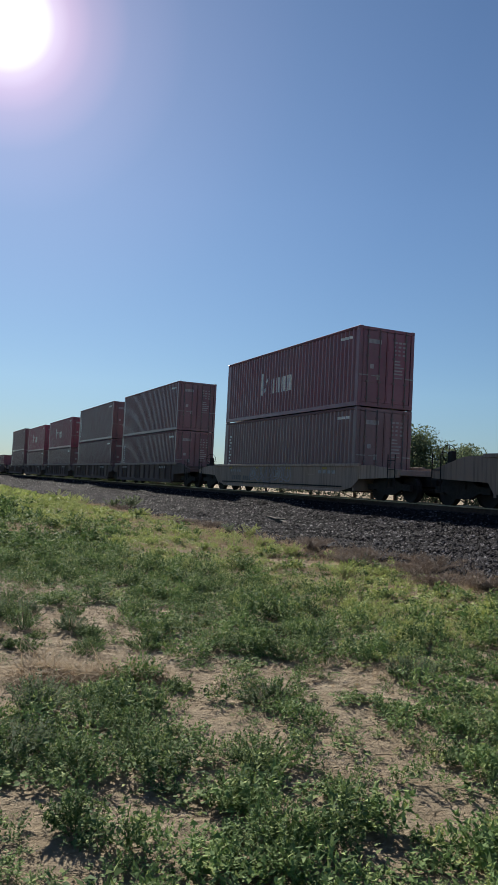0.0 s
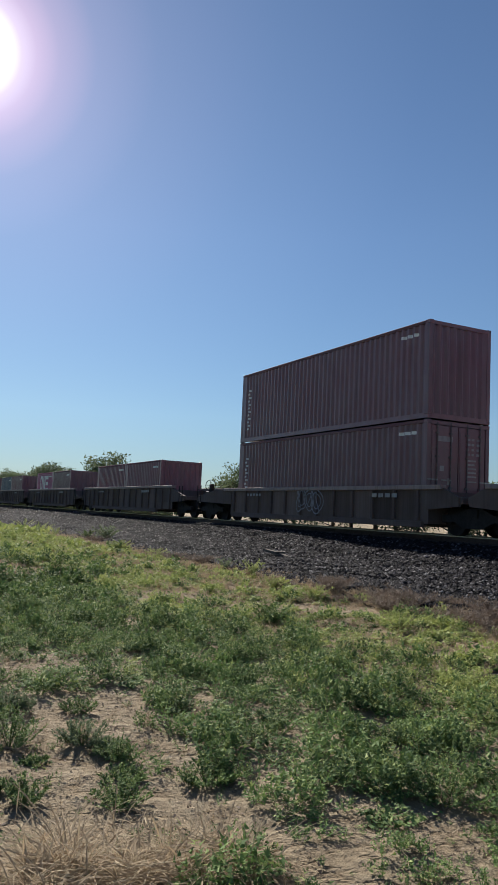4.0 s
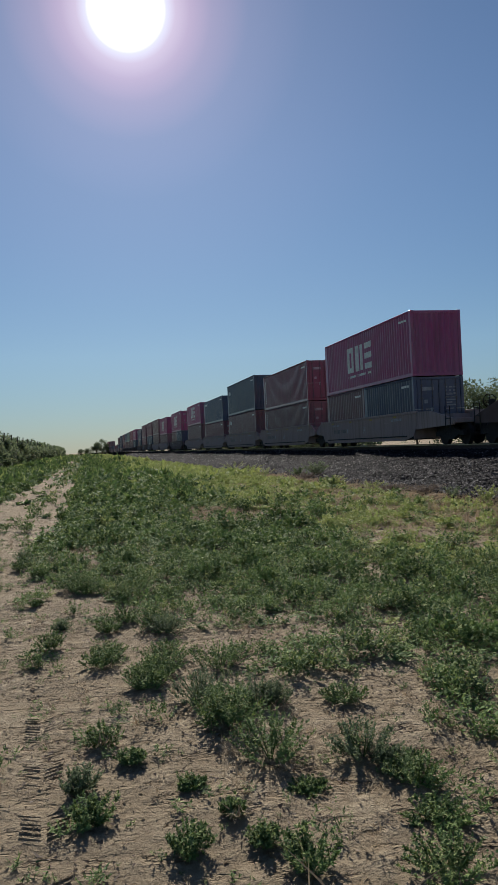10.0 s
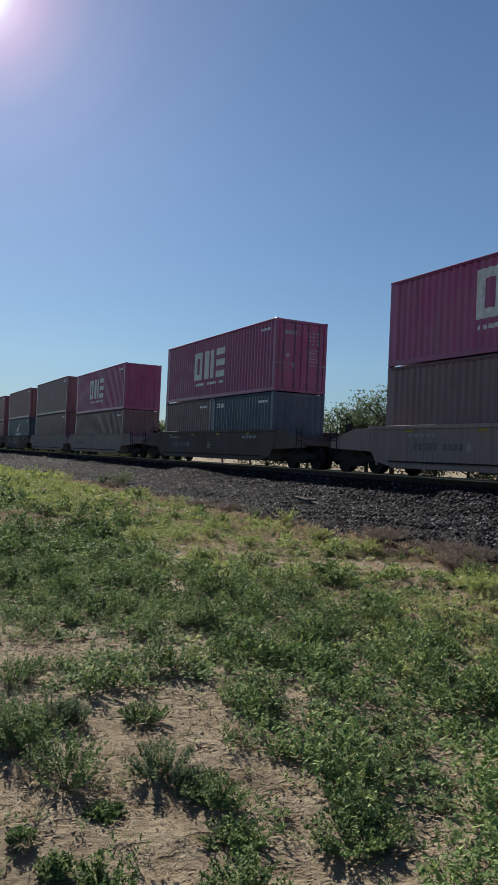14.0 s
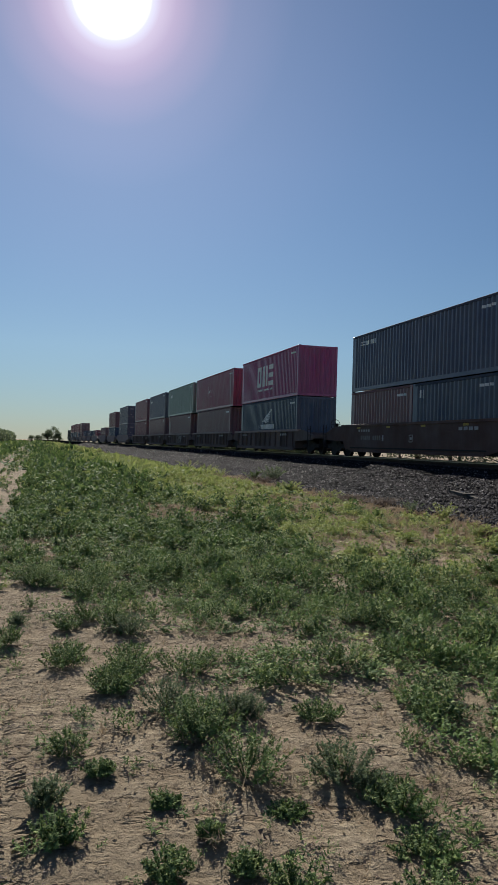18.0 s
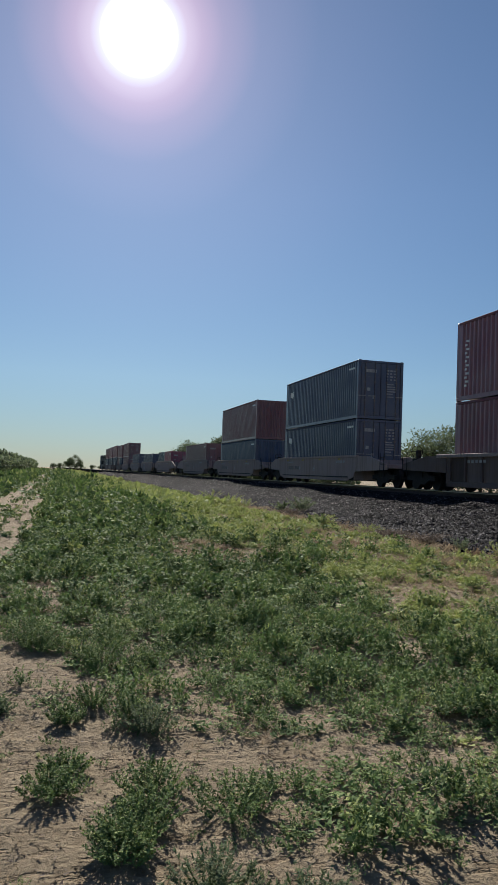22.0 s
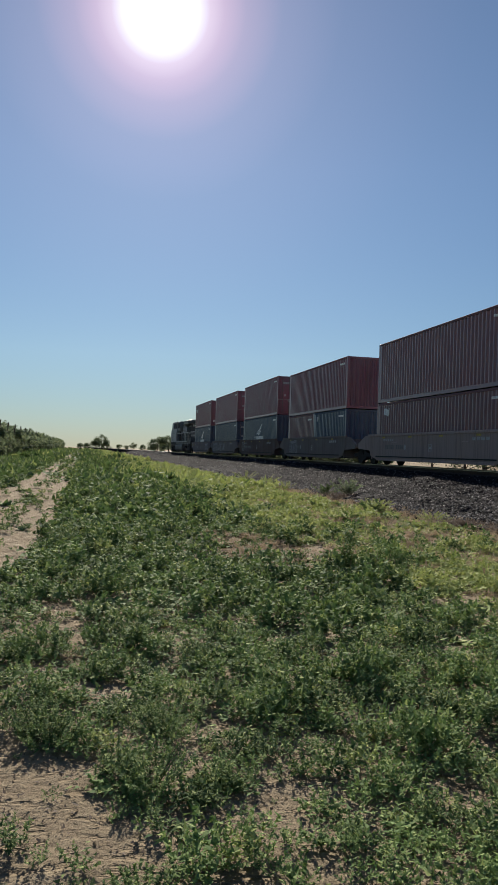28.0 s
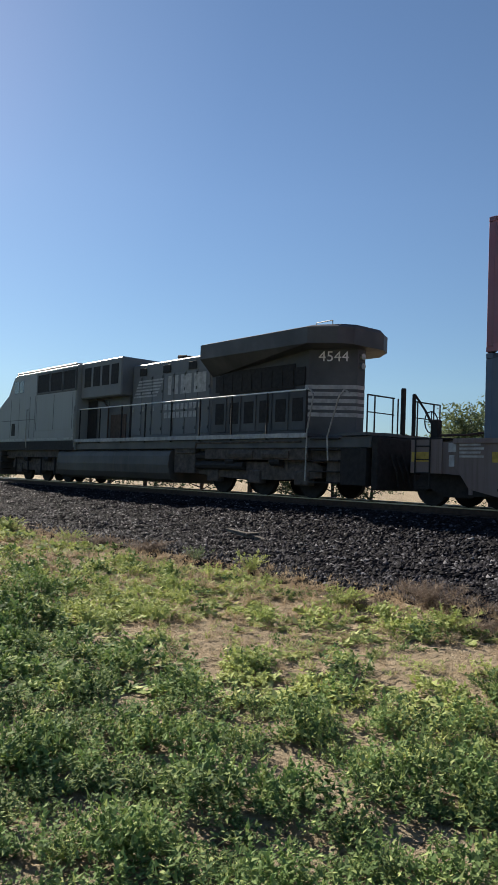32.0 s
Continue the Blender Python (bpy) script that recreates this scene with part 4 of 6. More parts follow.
for _s, _lo, _hi, _a, _c in (
        (641.3, q("brown", True, "corner"), q("brown", True), STD, "grey"), (658.1, (q("teal", False, "corner"), q("brown")), q("maroon"), STD, "greybrown"),
        (673.7, q("teal", False, "wing", WING), q("maroon", True), HC, "brown"), (689.25, q("teal", True), q("maroon", True), HC, "greybrown"), (704.75, q("teal", False, "wing", WING), q("maroon", False, "corner"), HC, "greybrown")):
    unit(_s, _lo, _hi, "flat", _c, 1.5, _a, graffiti=(-6.0, -3.7) if _s > 700 else (-1.2, 5.6) if _s > 680 else (4.6, 5.4) if _s > 670 else (3.0, 4.8) if _s > 650 else ())
for _i, (_s, _lo, _hi, _kind, _car, _sill, _a, _b, _l, _g) in enumerate(UNITS):
    _gf = _s - UNITS[_i - 1][0] - 12.192 if _i else 4.0
    _gr = UNITS[_i + 1][0] - _s - 12.192 if _i + 1 < len(UNITS) else 5.1
    well_car(_s, _kind, _car, _gf, _gr, sill=_sill, graffiti=_g, label=f"{_car.replace('greybrown', 'grey-brown')} steel well car with graffiti" if _g else "")
    if isinstance(_lo[0], tuple):
        for _k, _w in enumerate(_lo):
            container(_s + _k * 6.13, BED, 6.058, _a, _w[0], _w[1] and _k == 0, _w[2], _w[3])
    else:
        container(_s, BED, 12.192, _a, *_lo)
    if _hi:
        container(_s - (_l - 12.192) / 2, BED + _a + GAP, _l, _b + 0.055, *_hi, posts=_l > 13, locks=True)


# ---- locomotive: rail at z = 0, cab towards +y ----
# grime and loco paints are lightened to paint in the veiling glare
GRIME = plain("veiled_brown_grime", (0.092, 0.078, 0.070), 0.9, 0.0, 6.0, 0.45, 0.1)
LOCO = painted("loco_black", (0.046, 0.046, 0.050), 0.5, 0.35, (0.07, 0.067, 0.063), rust=0.1, spec=0.3)
LOCO_LIGHT = painted("loco_dusty_veiled_grey", (0.20, 0.205, 0.205), 0.5, 0.4, (0.2, 0.19, 0.17), rust=0.1)
LOCO_MID = painted("loco_veiled_black", (0.115, 0.118, 0.124), 0.5, 0.4, (0.15, 0.145, 0.14), rust=0.1, spec=0.3)
LOCO_TANK = painted("loco_tank", (0.045, 0.042, 0.04), 0.6, 0.6, (0.12, 0.10, 0.085), rust=0.1)


def glass_material():
    m, n, l, p = tree_of("cab_glass")
    p.inputs["Base Color"].default_value = (0.10, 0.13, 0.14, 1)
    p.inputs["Roughness"].default_value, p.inputs["IOR"].default_value = 0.08, 1.5
    p.inputs["Transmission Weight"].default_value = 0.5
    return m


GLASS = glass_material()


def loft(bm, outlines):
    """Joins outlines of equal length, each a list of points, and closes both ends."""
    rings = [[bm.verts.new(p) for p in o] for o in outlines]
    k = len(rings[0])
    for a, b in zip(rings, rings[1:]):
        for i in range(k):
            bm.faces.new((a[i], a[(i + 1) % k], b[(i + 1) % k], b[i]))
    bm.faces.new(rings[0][::-1])
    bm.faces.new(rings[-1])


def locomotive():
    root = new("locomotive")

    def p_(name, bm, mat=LOCO, label="", under=None):
        return part(name, bm, mat, under or root, label)

    p_("frame", boxed(-1.42, 1.42, -11.1, 11.4, 1.32, 1.62, bevel=0.02))
    p_("walkway", boxed(-1.5, 1.5, -8.95, 4.0, 1.64, 1.72), LOCO)
    for s in (-1, 1):
        p_("walkway_edge", boxed(*sorted((s * 1.5, s * 1.512)), -8.95, 4.0, 1.60, 1.725), FADED, "pale walkway edge stripe")
    p_("rear_platform", boxed(-0.9, 0.9, -11.1, -8.96, 1.64, 1.72), LOCO)
    for s in (-1, 1):
        p_("corner_platform", boxed(*sorted((s * 0.92, s * 1.5)), -11.1, -10.12, 1.628, 1.70), LOCO)
    # long hood in three blocks
    p_("engine_hood", boxed(-0.93, 0.93, -4.05, 0.78, 1.72, 4.42, bevel=0.06), LOCO_MID)
    p_("radiator_hood", boxed(-0.95, 0.95, -8.42, -4.06, 1.72, 4.2, bevel=0.04))
    bm = bmesh.new()
    for y0, y1 in ((0.8, 3.95),):
        box(bm, -1.35, 1.35, y0 + 0.05, y1, 3.3, 4.74, bevel=0.05)
    p_("equipment_cabinet", bm, LOCO_MID)
    p_("cabinet_recess", boxed(-0.98, 0.98, 0.8, 3.95, 1.72, 3.298), LOCO, "black recess under the cabinet")
    # a flat black panel paints the shade inside the doorway
    p_("recess_door", boxed(-1.0, -0.982, 3.2, 3.9, 1.76, 3.25, bevel=0.005), DARK, "black panel for the dark doorway behind the cab")
    p_("recess_panel", boxed(-1.0, -0.982, 1.0, 2.1, 1.76, 2.65, bevel=0.005), RUSTY, "rust-brown access panel")
    p_("recess_panel", boxed(-1.0, -0.982, 2.3, 3.05, 1.76, 3.2, bevel=0.005), LOCO_MID)
    bm = bmesh.new()
    tube(bm, [(-1.06, 2.2, 1.75), (-1.06, 2.2, 2.9), (-1.06, 2.6, 3.2), (-1.06, 3.1, 3.28)], 0.035)
    p_("air_pipe", bm, RUSTY)
    bm = bmesh.new()
    for k in range(4):
        box(bm, -1.362, -1.348, 1.1 + 0.68 * k, 1.1 + 0.68 * k + 0.5, 3.75, 4.5)
    p_("air_intake_screen", bm, DARK)
    # radiator housing that flares over the walkways, cut back at the rear corners
    plan = [(-1.49, -4.1), (-1.49, -8.85), (-1.02, -9.5), (-0.6, -9.72), (0.6, -9.72), (1.02, -9.5), (1.49, -8.85), (1.49, -4.1)]
    bm = bmesh.new()
    loft(bm, [[(x * 0.64, -4.1 + (y + 4.1) * 0.94, 3.62 if y > -8 else 4.08) for x, y in plan], [(x, y, 4.12) for x, y in plan], [(x, y, 4.56) for x, y in plan], [(x * 0.8, -4.15 + (y + 4.1) * 0.985, 4.66) for x, y in plan]])
    p_("radiator_housing", bm, LOCO, "flared black radiator housing")
    bm = bmesh.new()
    for k in range(9):
        box(bm, -1.0, -0.955, -8.3 + 0.45 * k, -8.3 + 0.45 * k + 0.38, 3.1, 3.6)
    p_("radiator_grille", bm, DARK)
    # rear end of the hood with its chamfered corners
    bm = bmesh.new()
    o = [(-0.96, -8.3), (-0.96, -8.42), (-0.15, -9.47), (0.15, -9.47), (0.96, -8.42), (0.96, -8.3)]
    loft(bm, [[(x, y, 1.72) for x, y in o], [(x, y, 4.4) for x, y in o]])
    p_("rear_hood_end", bm, LOCO)
    for k in range(5):
        z = 2.22 + 0.19 * k
        bm = bmesh.new()
        for (xa, ya), (xb, yb) in (((-0.963, -8.3), (-0.963, -8.42)), ((-0.963, -8.42), (-0.152, -9.475)), ((-0.152, -9.475), (0.152, -9.475))):
            d = Vector((xb - xa, yb - ya, 0)).normalized()
            nrm = Vector((d.y, -d.x, 0)) * 0.004
            if nrm.x > 0 or nrm.y > 0:
                nrm = -nrm
            vs = [bm.verts.new((xa + nrm.x, ya + nrm.y, z)), bm.verts.new((xb + nrm.x, yb + nrm.y, z)), bm.verts.new((xb + nrm.x, yb + nrm.y, z + 0.11)), bm.verts.new((xa + nrm.x, ya + nrm.y, z + 0.11))]
            bm.faces.new(vs)
        p_("end_stripe", bm, FADED, "dirty white safety stripe")
    for z in (3.62, 3.88):
        bm = bmesh.new()
        cyl(bm, (0.0, -9.47, z), (0.0, -9.55, z), 0.085, 12)
        p_("rear_headlight", bm, GALV)
    # hood doors with their frames
    for k in range(7):
        y = -3.95 + 0.67 * k
        dr = p_("hood_door", boxed(-0.953, -0.934, y, y + 0.60, 1.85, 3.95, bevel=0.006), LOCO_MID)
        p_("door_latch", boxed(-0.965, -0.953, y + 0.5, y + 0.56, 2.7, 2.86), GALV, under=dr)
    for k in range(6):
        y = -8.35 + 0.7 * k
        dr = p_("hood_door", boxed(-0.972, -0.952, y, y + 0.62, 1.85, 2.95, bevel=0.006), LOCO)
        p_("door_screen", boxed(-0.980, -0.972, y + 0.1, y + 0.52, 2.1, 2.75), DARK, under=dr)
    # hinges, vents and pipes along the hood; a black panel paints the shaded inlet under the flare
    for k in range(7):
        for z in (2.0, 2.6, 3.3, 3.8):
            p_("door_hinge", boxed(-0.972, -0.953, -3.95 + 0.67 * k + 0.01, -3.95 + 0.67 * k + 0.06, z, z + 0.1), LOCO)
    for k in range(3):
        p_("hood_vent", boxed(-0.962, -0.954, -3.2 + 1.5 * k, -2.75 + 1.5 * k, 3.98, 4.25, bevel=0.004), DARK, "dark louvred vent")
    p_("radiator_inlet", boxed(-0.985, -0.953, -7.9, -4.5, 3.02, 3.72, bevel=0.01), DARK, "flat black panel for the shaded radiator inlet")
    bm = bmesh.new()
    tube(bm, [(-1.44, -8.7, 1.5), (-1.44, -4.0, 1.5), (-1.4, -3.9, 1.2), (-1.4, -2.9, 1.2)], 0.03)
    tube(bm, [(-1.40, 5.2, 1.36), (-1.40, 10.5, 1.36)], 0.025)
    p_("brake_pipe", bm, GRIME)
    for k in range(2):
        bm = bmesh.new()
        cyl(bm, (-1.3, -8.2 + 1.5 * k, 1.15), (-1.3, -7.1 + 1.5 * k, 1.15), 0.15, 10)
        p_("air_tank", bm, GRIME, "dusty air tank under the walkway")
    for y in (4.25, 5.9, 7.55):
        p_("cab_bolt_strip", boxed(-1.518, -1.514, y, y + 0.03, 2.15, 3.6), LOCO)
    # roof fittings
    p_("hood_roof_strip", boxed(-0.6, 0.6, -4.0, 0.7, 4.425, 4.46), LOCO_LIGHT)
    p_("exhaust_stack", boxed(-0.42, 0.42, -3.6, -2.7, 4.42, 4.68, bevel=0.05), DARK)
    for k in range(5):
        bm = bmesh.new()
        cyl(bm, (-0.35 + 0.14 * k, -1.75, 4.62), (-0.35 + 0.14 * k, -1.3 + 0.05 * (k % 2), 4.62), 0.03, 8, 0.07)
        box(bm, -0.4 + 0.14 * k, -0.3 + 0.14 * k, -1.65, -1.55, 4.45, 4.6)
        p_("horn_bell", bm, DARK)
    bm = bmesh.new()
    tube(bm, [(-0.9, -9.2, 4.58), (-0.9, -9.2, 4.78), (-0.9, -8.6, 4.78), (-0.9, -8.6, 4.58)], 0.014)
    p_("roof_grab_iron", bm, GALV)
    # cab and nose
    bm = bmesh.new()
    prism(bm, [(4.0, 1.3), (4.0, 4.70), (9.7, 4.70), (10.05, 4.62), (10.55, 3.75), (11.55, 3.35), (11.7, 3.1), (11.7, 1.3)], -1.5, 1.5)
    bmesh.ops.bevel(bm, geom=[e for e in bm.edges if abs(e.verts[0].co.x - e.verts[1].co.x) < 0.01], offset=0.05, segments=1, affect="EDGES")
    p_("cab_body", bm, LOCO_LIGHT, "dusty grey-black cab with sloping nose")
    p_("cab_roof", boxed(-1.46, 1.46, 4.2, 9.9, 4.704, 4.79, bevel=0.03), LOCO_LIGHT)
    bm = bmesh.new()
    box(bm, -0.5, 0.5, 7.2, 8.6, 4.79, 4.95, bevel=0.04)
    p_("air_conditioner", bm, LOCO)
    p_("antenna_dome", boxed(-0.2, 0.2, 8.8, 9.2, 4.79, 4.88, bevel=0.03), WHITE)
    for k, (y0, y1) in enumerate(((4.1, 5.1), (5.25, 6.25), (6.4, 7.5))):
        cw = p_("cab_window", boxed(-1.512, -1.498, y0, y1, 3.75, 4.5), DARK)
        bm = bmesh.new()
        for a in ((y0 - 0.05, y0, 3.71, 4.54), (y1, y1 + 0.05, 3.71, 4.54)):
            box(bm, -1.53, -1.50, *a)
        box(bm, -1.53, -1.50, y0, y1, 3.71, 3.75)
        box(bm, -1.53, -1.50, y0, y1, 4.5, 4.54)
        p_("window_frame", bm, LOCO, under=cw)
    for y0, y1 in ((9.0, 9.42), (9.52, 9.95)):
        p_("cab_window", boxed(-1.512, -1.498, y0, y1, 3.85, 4.38), GLASS)
    p_("cab_side_panel", boxed(-1.514, -1.498, 4.03, 7.6, 2.12, 3.62, bevel=0.006), LOCO_LIGHT)
    # dark sill, panel seams, steps and grab irons of the cab side
    p_("cab_skirt", boxed(-1.516, -1.499, 4.02, 11.5, 1.31, 1.68), DARK, "dark sill below the cab")
    for y in (7.72, 8.25, 9.35, 10.25):
        p_("panel_seam", boxed(-1.506, -1.499, y, y + 0.025, 1.85, 3.62), LOCO)
    p_("panel_seam", boxed(-1.506, -1.499, 7.75, 11.3, 2.62, 2.645), LOCO)
    p_("window_band", boxed(-1.507, -1.499, 3.98, 7.65, 3.66, 4.6), LOCO, "black surround of the cab windows")
    for y in (3.98, 8.4):
        bm = bmesh.new()
        tube(bm, [(-1.52, y, 1.4), (-1.58, y, 1.9), (-1.58, y, 3.0), (-1.52, y, 3.1)], 0.02)
        p_("grab_iron", bm, GALV, "pale grab iron")
    for k in range(3):
        p_("front_step", boxed(-1.5, -1.05, 11.0, 11.5, 0.45 + 0.3 * k, 0.49 + 0.3 * k), DARK)
    for k in range(4):
        p_("sand_pipe", boxed(-1.36, -1.3, 5.9 + 1.3 * k, 5.96 + 1.3 * k, 0.3, 1.3), DARK)
    p_("nose_door_window", boxed(-1.512, -1.498, 9.75, 10.1, 1.95, 2.5), DARK)
    p_("cab_sill_stripe", boxed(-1.513, -1.498, 4.1, 11.6, 1.72, 1.8), FADED, "pale sill stripe")
    bm = bmesh.new()
    for x in (-1.0, -0.1):
        box(bm, x, x + 0.85, 10.2, 10.24, 3.95, 4.4)
    p_("windshield", bm, GLASS)
    # handrails: each post, one long rail
    bm = bmesh.new()
    tube(bm, [(-1.47, -8.95, 2.88), (-1.47, 3.7, 2.88)], 0.022)
    # the dark rail is white all along, painting in its bright highlight
    p_("handrail", bm, WHITE, "long walkway handrail, white for its glint")
    for k in range(9):
        y = -8.9 + 1.57 * k
        bm = bmesh.new()
        cyl(bm, (-1.47, y, 1.55), (-1.47, y, 2.88), 0.03, 6)
        p_("handrail_post", bm, DARK)
    for x in (-1.47, -1.2, -0.5, -0.3, 0.3, 0.5, 1.2, 1.47):
        bm = bmesh.new()
        cyl(bm, (x, -11.0, 1.6), (x, -11.0, 2.62), 0.02, 6)
        p_("end_rail_post", bm, DARK)
    bm = bmesh.new()
    for x0, x1 in ((-1.47, -0.45), (0.45, 1.47)):
        tube(bm, [(x0, -11.0, 2.62), (x1, -11.0, 2.62)], 0.02)
        tube(bm, [(x0, -11.0, 2.2), (x1, -11.0, 2.2)], 0.015)
    p_("end_rail", bm, DARK)
    p_("cable_stand", boxed(-0.24, -0.12, -11.12, -11.02, 1.7, 2.9, bevel=0.02), DARK)
    p_("cable_stand", boxed(0.22, 0.3, -11.12, -11.02, 1.7, 2.8, bevel=0.02), DARK)
    bm = bmesh.new()
    tube(bm, [(0.3, -11.05, 2.8), (0.4, -11.3, 2.4), (0.42, -11.6, 1.9), (0.3, -11.8, 1.5), (0.1, -12.0, 1.45)], 0.03)
    p_("jumper_cable", bm, DARK)
    # rear step well with its grab irons
    for k in range(5):
        p_("step", boxed(-1.5, -1.0, -10.1, -9.1, 0.42 + 0.28 * k, 0.45 + 0.28 * k), DARK)
    bm = bmesh.new()
    box(bm, -1.46, -0.95, -11.0, -10.16, 0.4, 1.31)
    p_("step_well_side", bm, DARK)
    for bend in ([(-1.52, -8.98, 0.45), (-1.53, -9.0, 1.75), (-1.53, -9.2, 2.72), (-1.5, -9.05, 2.86), (-1.47, -8.9, 2.88)], [(-1.52, -9.78, 1.0), (-1.53, -9.74, 1.6), (-1.53, -10.1, 2.6), (-1.5, -10.25, 2.78), (-1.47, -10.4, 2.7)]):
        bm = bmesh.new()
        tube(bm, bend, 0.022)
        p_("grab_iron", bm, GALV, "bent pale grab iron")
    p_("rear_pilot", boxed(-1.4, 1.4, -11.3, -11.102, 0.3, 1.6, bevel=0.03), DARK)
    p_("front_pilot", boxed(-1.4, 1.4, 11.45, 11.8, 0.2, 1.4, bevel=0.03))
    for e in (-1, 1):
        p_("coupler", boxed(-0.15, 0.15, *sorted((e * (11.75 if e > 0 else 11.25), e * 12.05)), 0.72, 1.02, bevel=0.05), DARK)
    for k in range(3):
        bm = bmesh.new()
        tube(bm, [(-0.9 + 0.22 * k, -11.28, 1.2), (-0.9 + 0.22 * k, -11.5, 0.75), (-0.85 + 0.22 * k, -11.52, 0.4)], 0.025)
        p_("air_hose", bm, DARK)
    # dark gear under the frame: beams, boxes and pipes
    p_("underframe", boxed(-1.2, 1.2, -11.0, 11.2, 0.95, 1.325), GRIME)
    for y0, y1, z0 in ((-3.9, -2.75, 0.55), (-8.9, -4.4, 1.0), (5.5, 10.2, 1.0), (-10.25, -9.6, 0.45)):
        p_("equipment_box", boxed(-1.38, 1.38, y0, y1, z0, 1.33, bevel=0.02), GRIME)
    # fuel tank
    bm = bmesh.new()
    o = [(-1.3, 1.3), (-1.42, 1.24), (-1.48, 1.08), (-1.5, 0.8), (-1.46, 0.52), (-1.34, 0.32), (-1.12, 0.22), (1.12, 0.22), (1.34, 0.32), (1.46, 0.52), (1.5, 0.8), (1.48, 1.08), (1.42, 1.24), (1.3, 1.3)]
    loft(bm, [[(x, -2.6, z) for x, z in o], [(x, 5.4, z) for x, z in o]])
    p_("fuel_tank", bm, LOCO_TANK, "dull dark fuel tank")
    bm = bmesh.new()
    for k in range(2):
        cyl(bm, (-1.25, -3.6 - 0.9 * 0, 1.12 - 0.3 * k), (-1.25, -6.2, 1.12 - 0.3 * k), 0.13, 10)
    p_("air_reservoir", bm, DARK)
    # two three-axle trucks
    for c in (7.7, -6.6):
        bm = bmesh.new()
        for x in (-1.12, 1.12):
            prism(bm, [(c - 2.7, 0.55), (c - 2.7, 0.85), (c - 2.2, 1.0), (c - 1.3, 0.75), (c - 0.7, 1.0), (c + 0.7, 1.0), (c + 1.3, 0.75), (c + 2.2, 1.0), (c + 2.7, 0.85), (c + 2.7, 0.55), (c + 1.0, 0.45), (c - 1.0, 0.45)], x - 0.08, x + 0.08)
            box(bm, x - 0.05, x + 0.05, c - 2.5, c + 2.5, 0.62, 1.0)
            for k in (-1.95, 0, 1.95):
                box(bm, x - 0.14, x + 0.14, c + k - 0.28, c + k + 0.28, 0.33, 0.72, bevel=0.03)
            for k in (-1.3, -0.6, 0.6, 1.3):
                cyl(bm, (x, c + k, 0.7), (x, c + k, 1.15), 0.1, 8)
        tf = p_("truck", bm, GRIME)
        for k in (-1.95, 0, 1.95):
            bm = bmesh.new()
            for x in (-0.7525, 0.7525):
                cyl(bm, (x - 0.07, c + k, 0.51), (x + 0.07, c + k, 0.51), 0.51, 22)
            cyl(bm, (-1.0, c + k, 0.51), (1.0, c + k, 0.51), 0.09, 8)
            p_("wheelset", bm, DARK, under=tf)
        for k in (-1.0, 1.0):
            bm = bmesh.new()
            cyl(bm, (-1.28, c + k - 0.2, 0.95), (-1.28, c + k + 0.2, 0.95), 0.11, 10)
            p_("brake_cylinder", bm, DARK, under=tf)
    # faded white lettering as bars, and the road number
    bm = bmesh.new()
    for k in range(6):
        z = 3.0 + 0.11 * k
        vs = [bm.verts.new((-0.957, y, z_)) for y, z_ in ((0.6 - 0.06 * k, z + 0.2), (-0.9 - 0.08 * k, z + 0.2), (-0.93 - 0.08 * k, z + 0.26), (0.57 - 0.06 * k, z + 0.26))]
        bm.faces.new(vs)
    p_("hood_stripe_emblem", bm, FADED, "faded white slanted stripes")
    bm = bmesh.new()
    for y0, y1 in ((-1.6, -1.8), (-2.0, -2.2), (-2.35, -2.95), (-3.1, -3.75)):
        box(bm, -0.961, -0.957, y1, y0, 3.2, 3.85)
    p_("hood_block_emblem", bm, FADED, "faded white block marks")
    bm = bmesh.new()
    for r in range(2):
        for k in range(8):
            box(bm, -0.961, -0.957, -1.42 - 0.24 * k - 0.18, -1.42 - 0.24 * k, 2.4 + 0.28 * r, 2.6 + 0.28 * r)
    p_("hood_letter_bars", bm, FADED, "faded white letter bars")

    def number(m):
        cu = bpy.data.curves.new("road_number", "FONT")
        cu.body, cu.size, cu.extrude, cu.align_x, cu.align_y = "4544", 0.42, 0.003, "CENTER", "CENTER"
        tmp = bpy.data.objects.new("road_number", cu)
        scene.collection.objects.link(tmp)
        me = bpy.data.meshes.new_from_object(tmp.evaluated_get(bpy.context.evaluated_depsgraph_get()))
        bpy.data.objects.remove(tmp)
        me.materials.clear()
        me.materials.append(WHITE)
        ob = part("road_number", me, None, root, "white road number 4544")
        ob.matrix_basis = m
    number(pose(-0.56, -8.96, 3.86, 90, 0, -52.4) @ Matrix.Diagonal((1.0, 0.95, 1, 1)))
    number(pose(0.56, -8.96, 3.86, 90, 0, 52.4) @ Matrix.Diagonal((1.0, 0.95, 1, 1)))
    tagged(root, "black diesel freight locomotive with white end stripes", "locomotive")
    THINGS.append((root, 731.0, RAIL_Z))


locomotive()


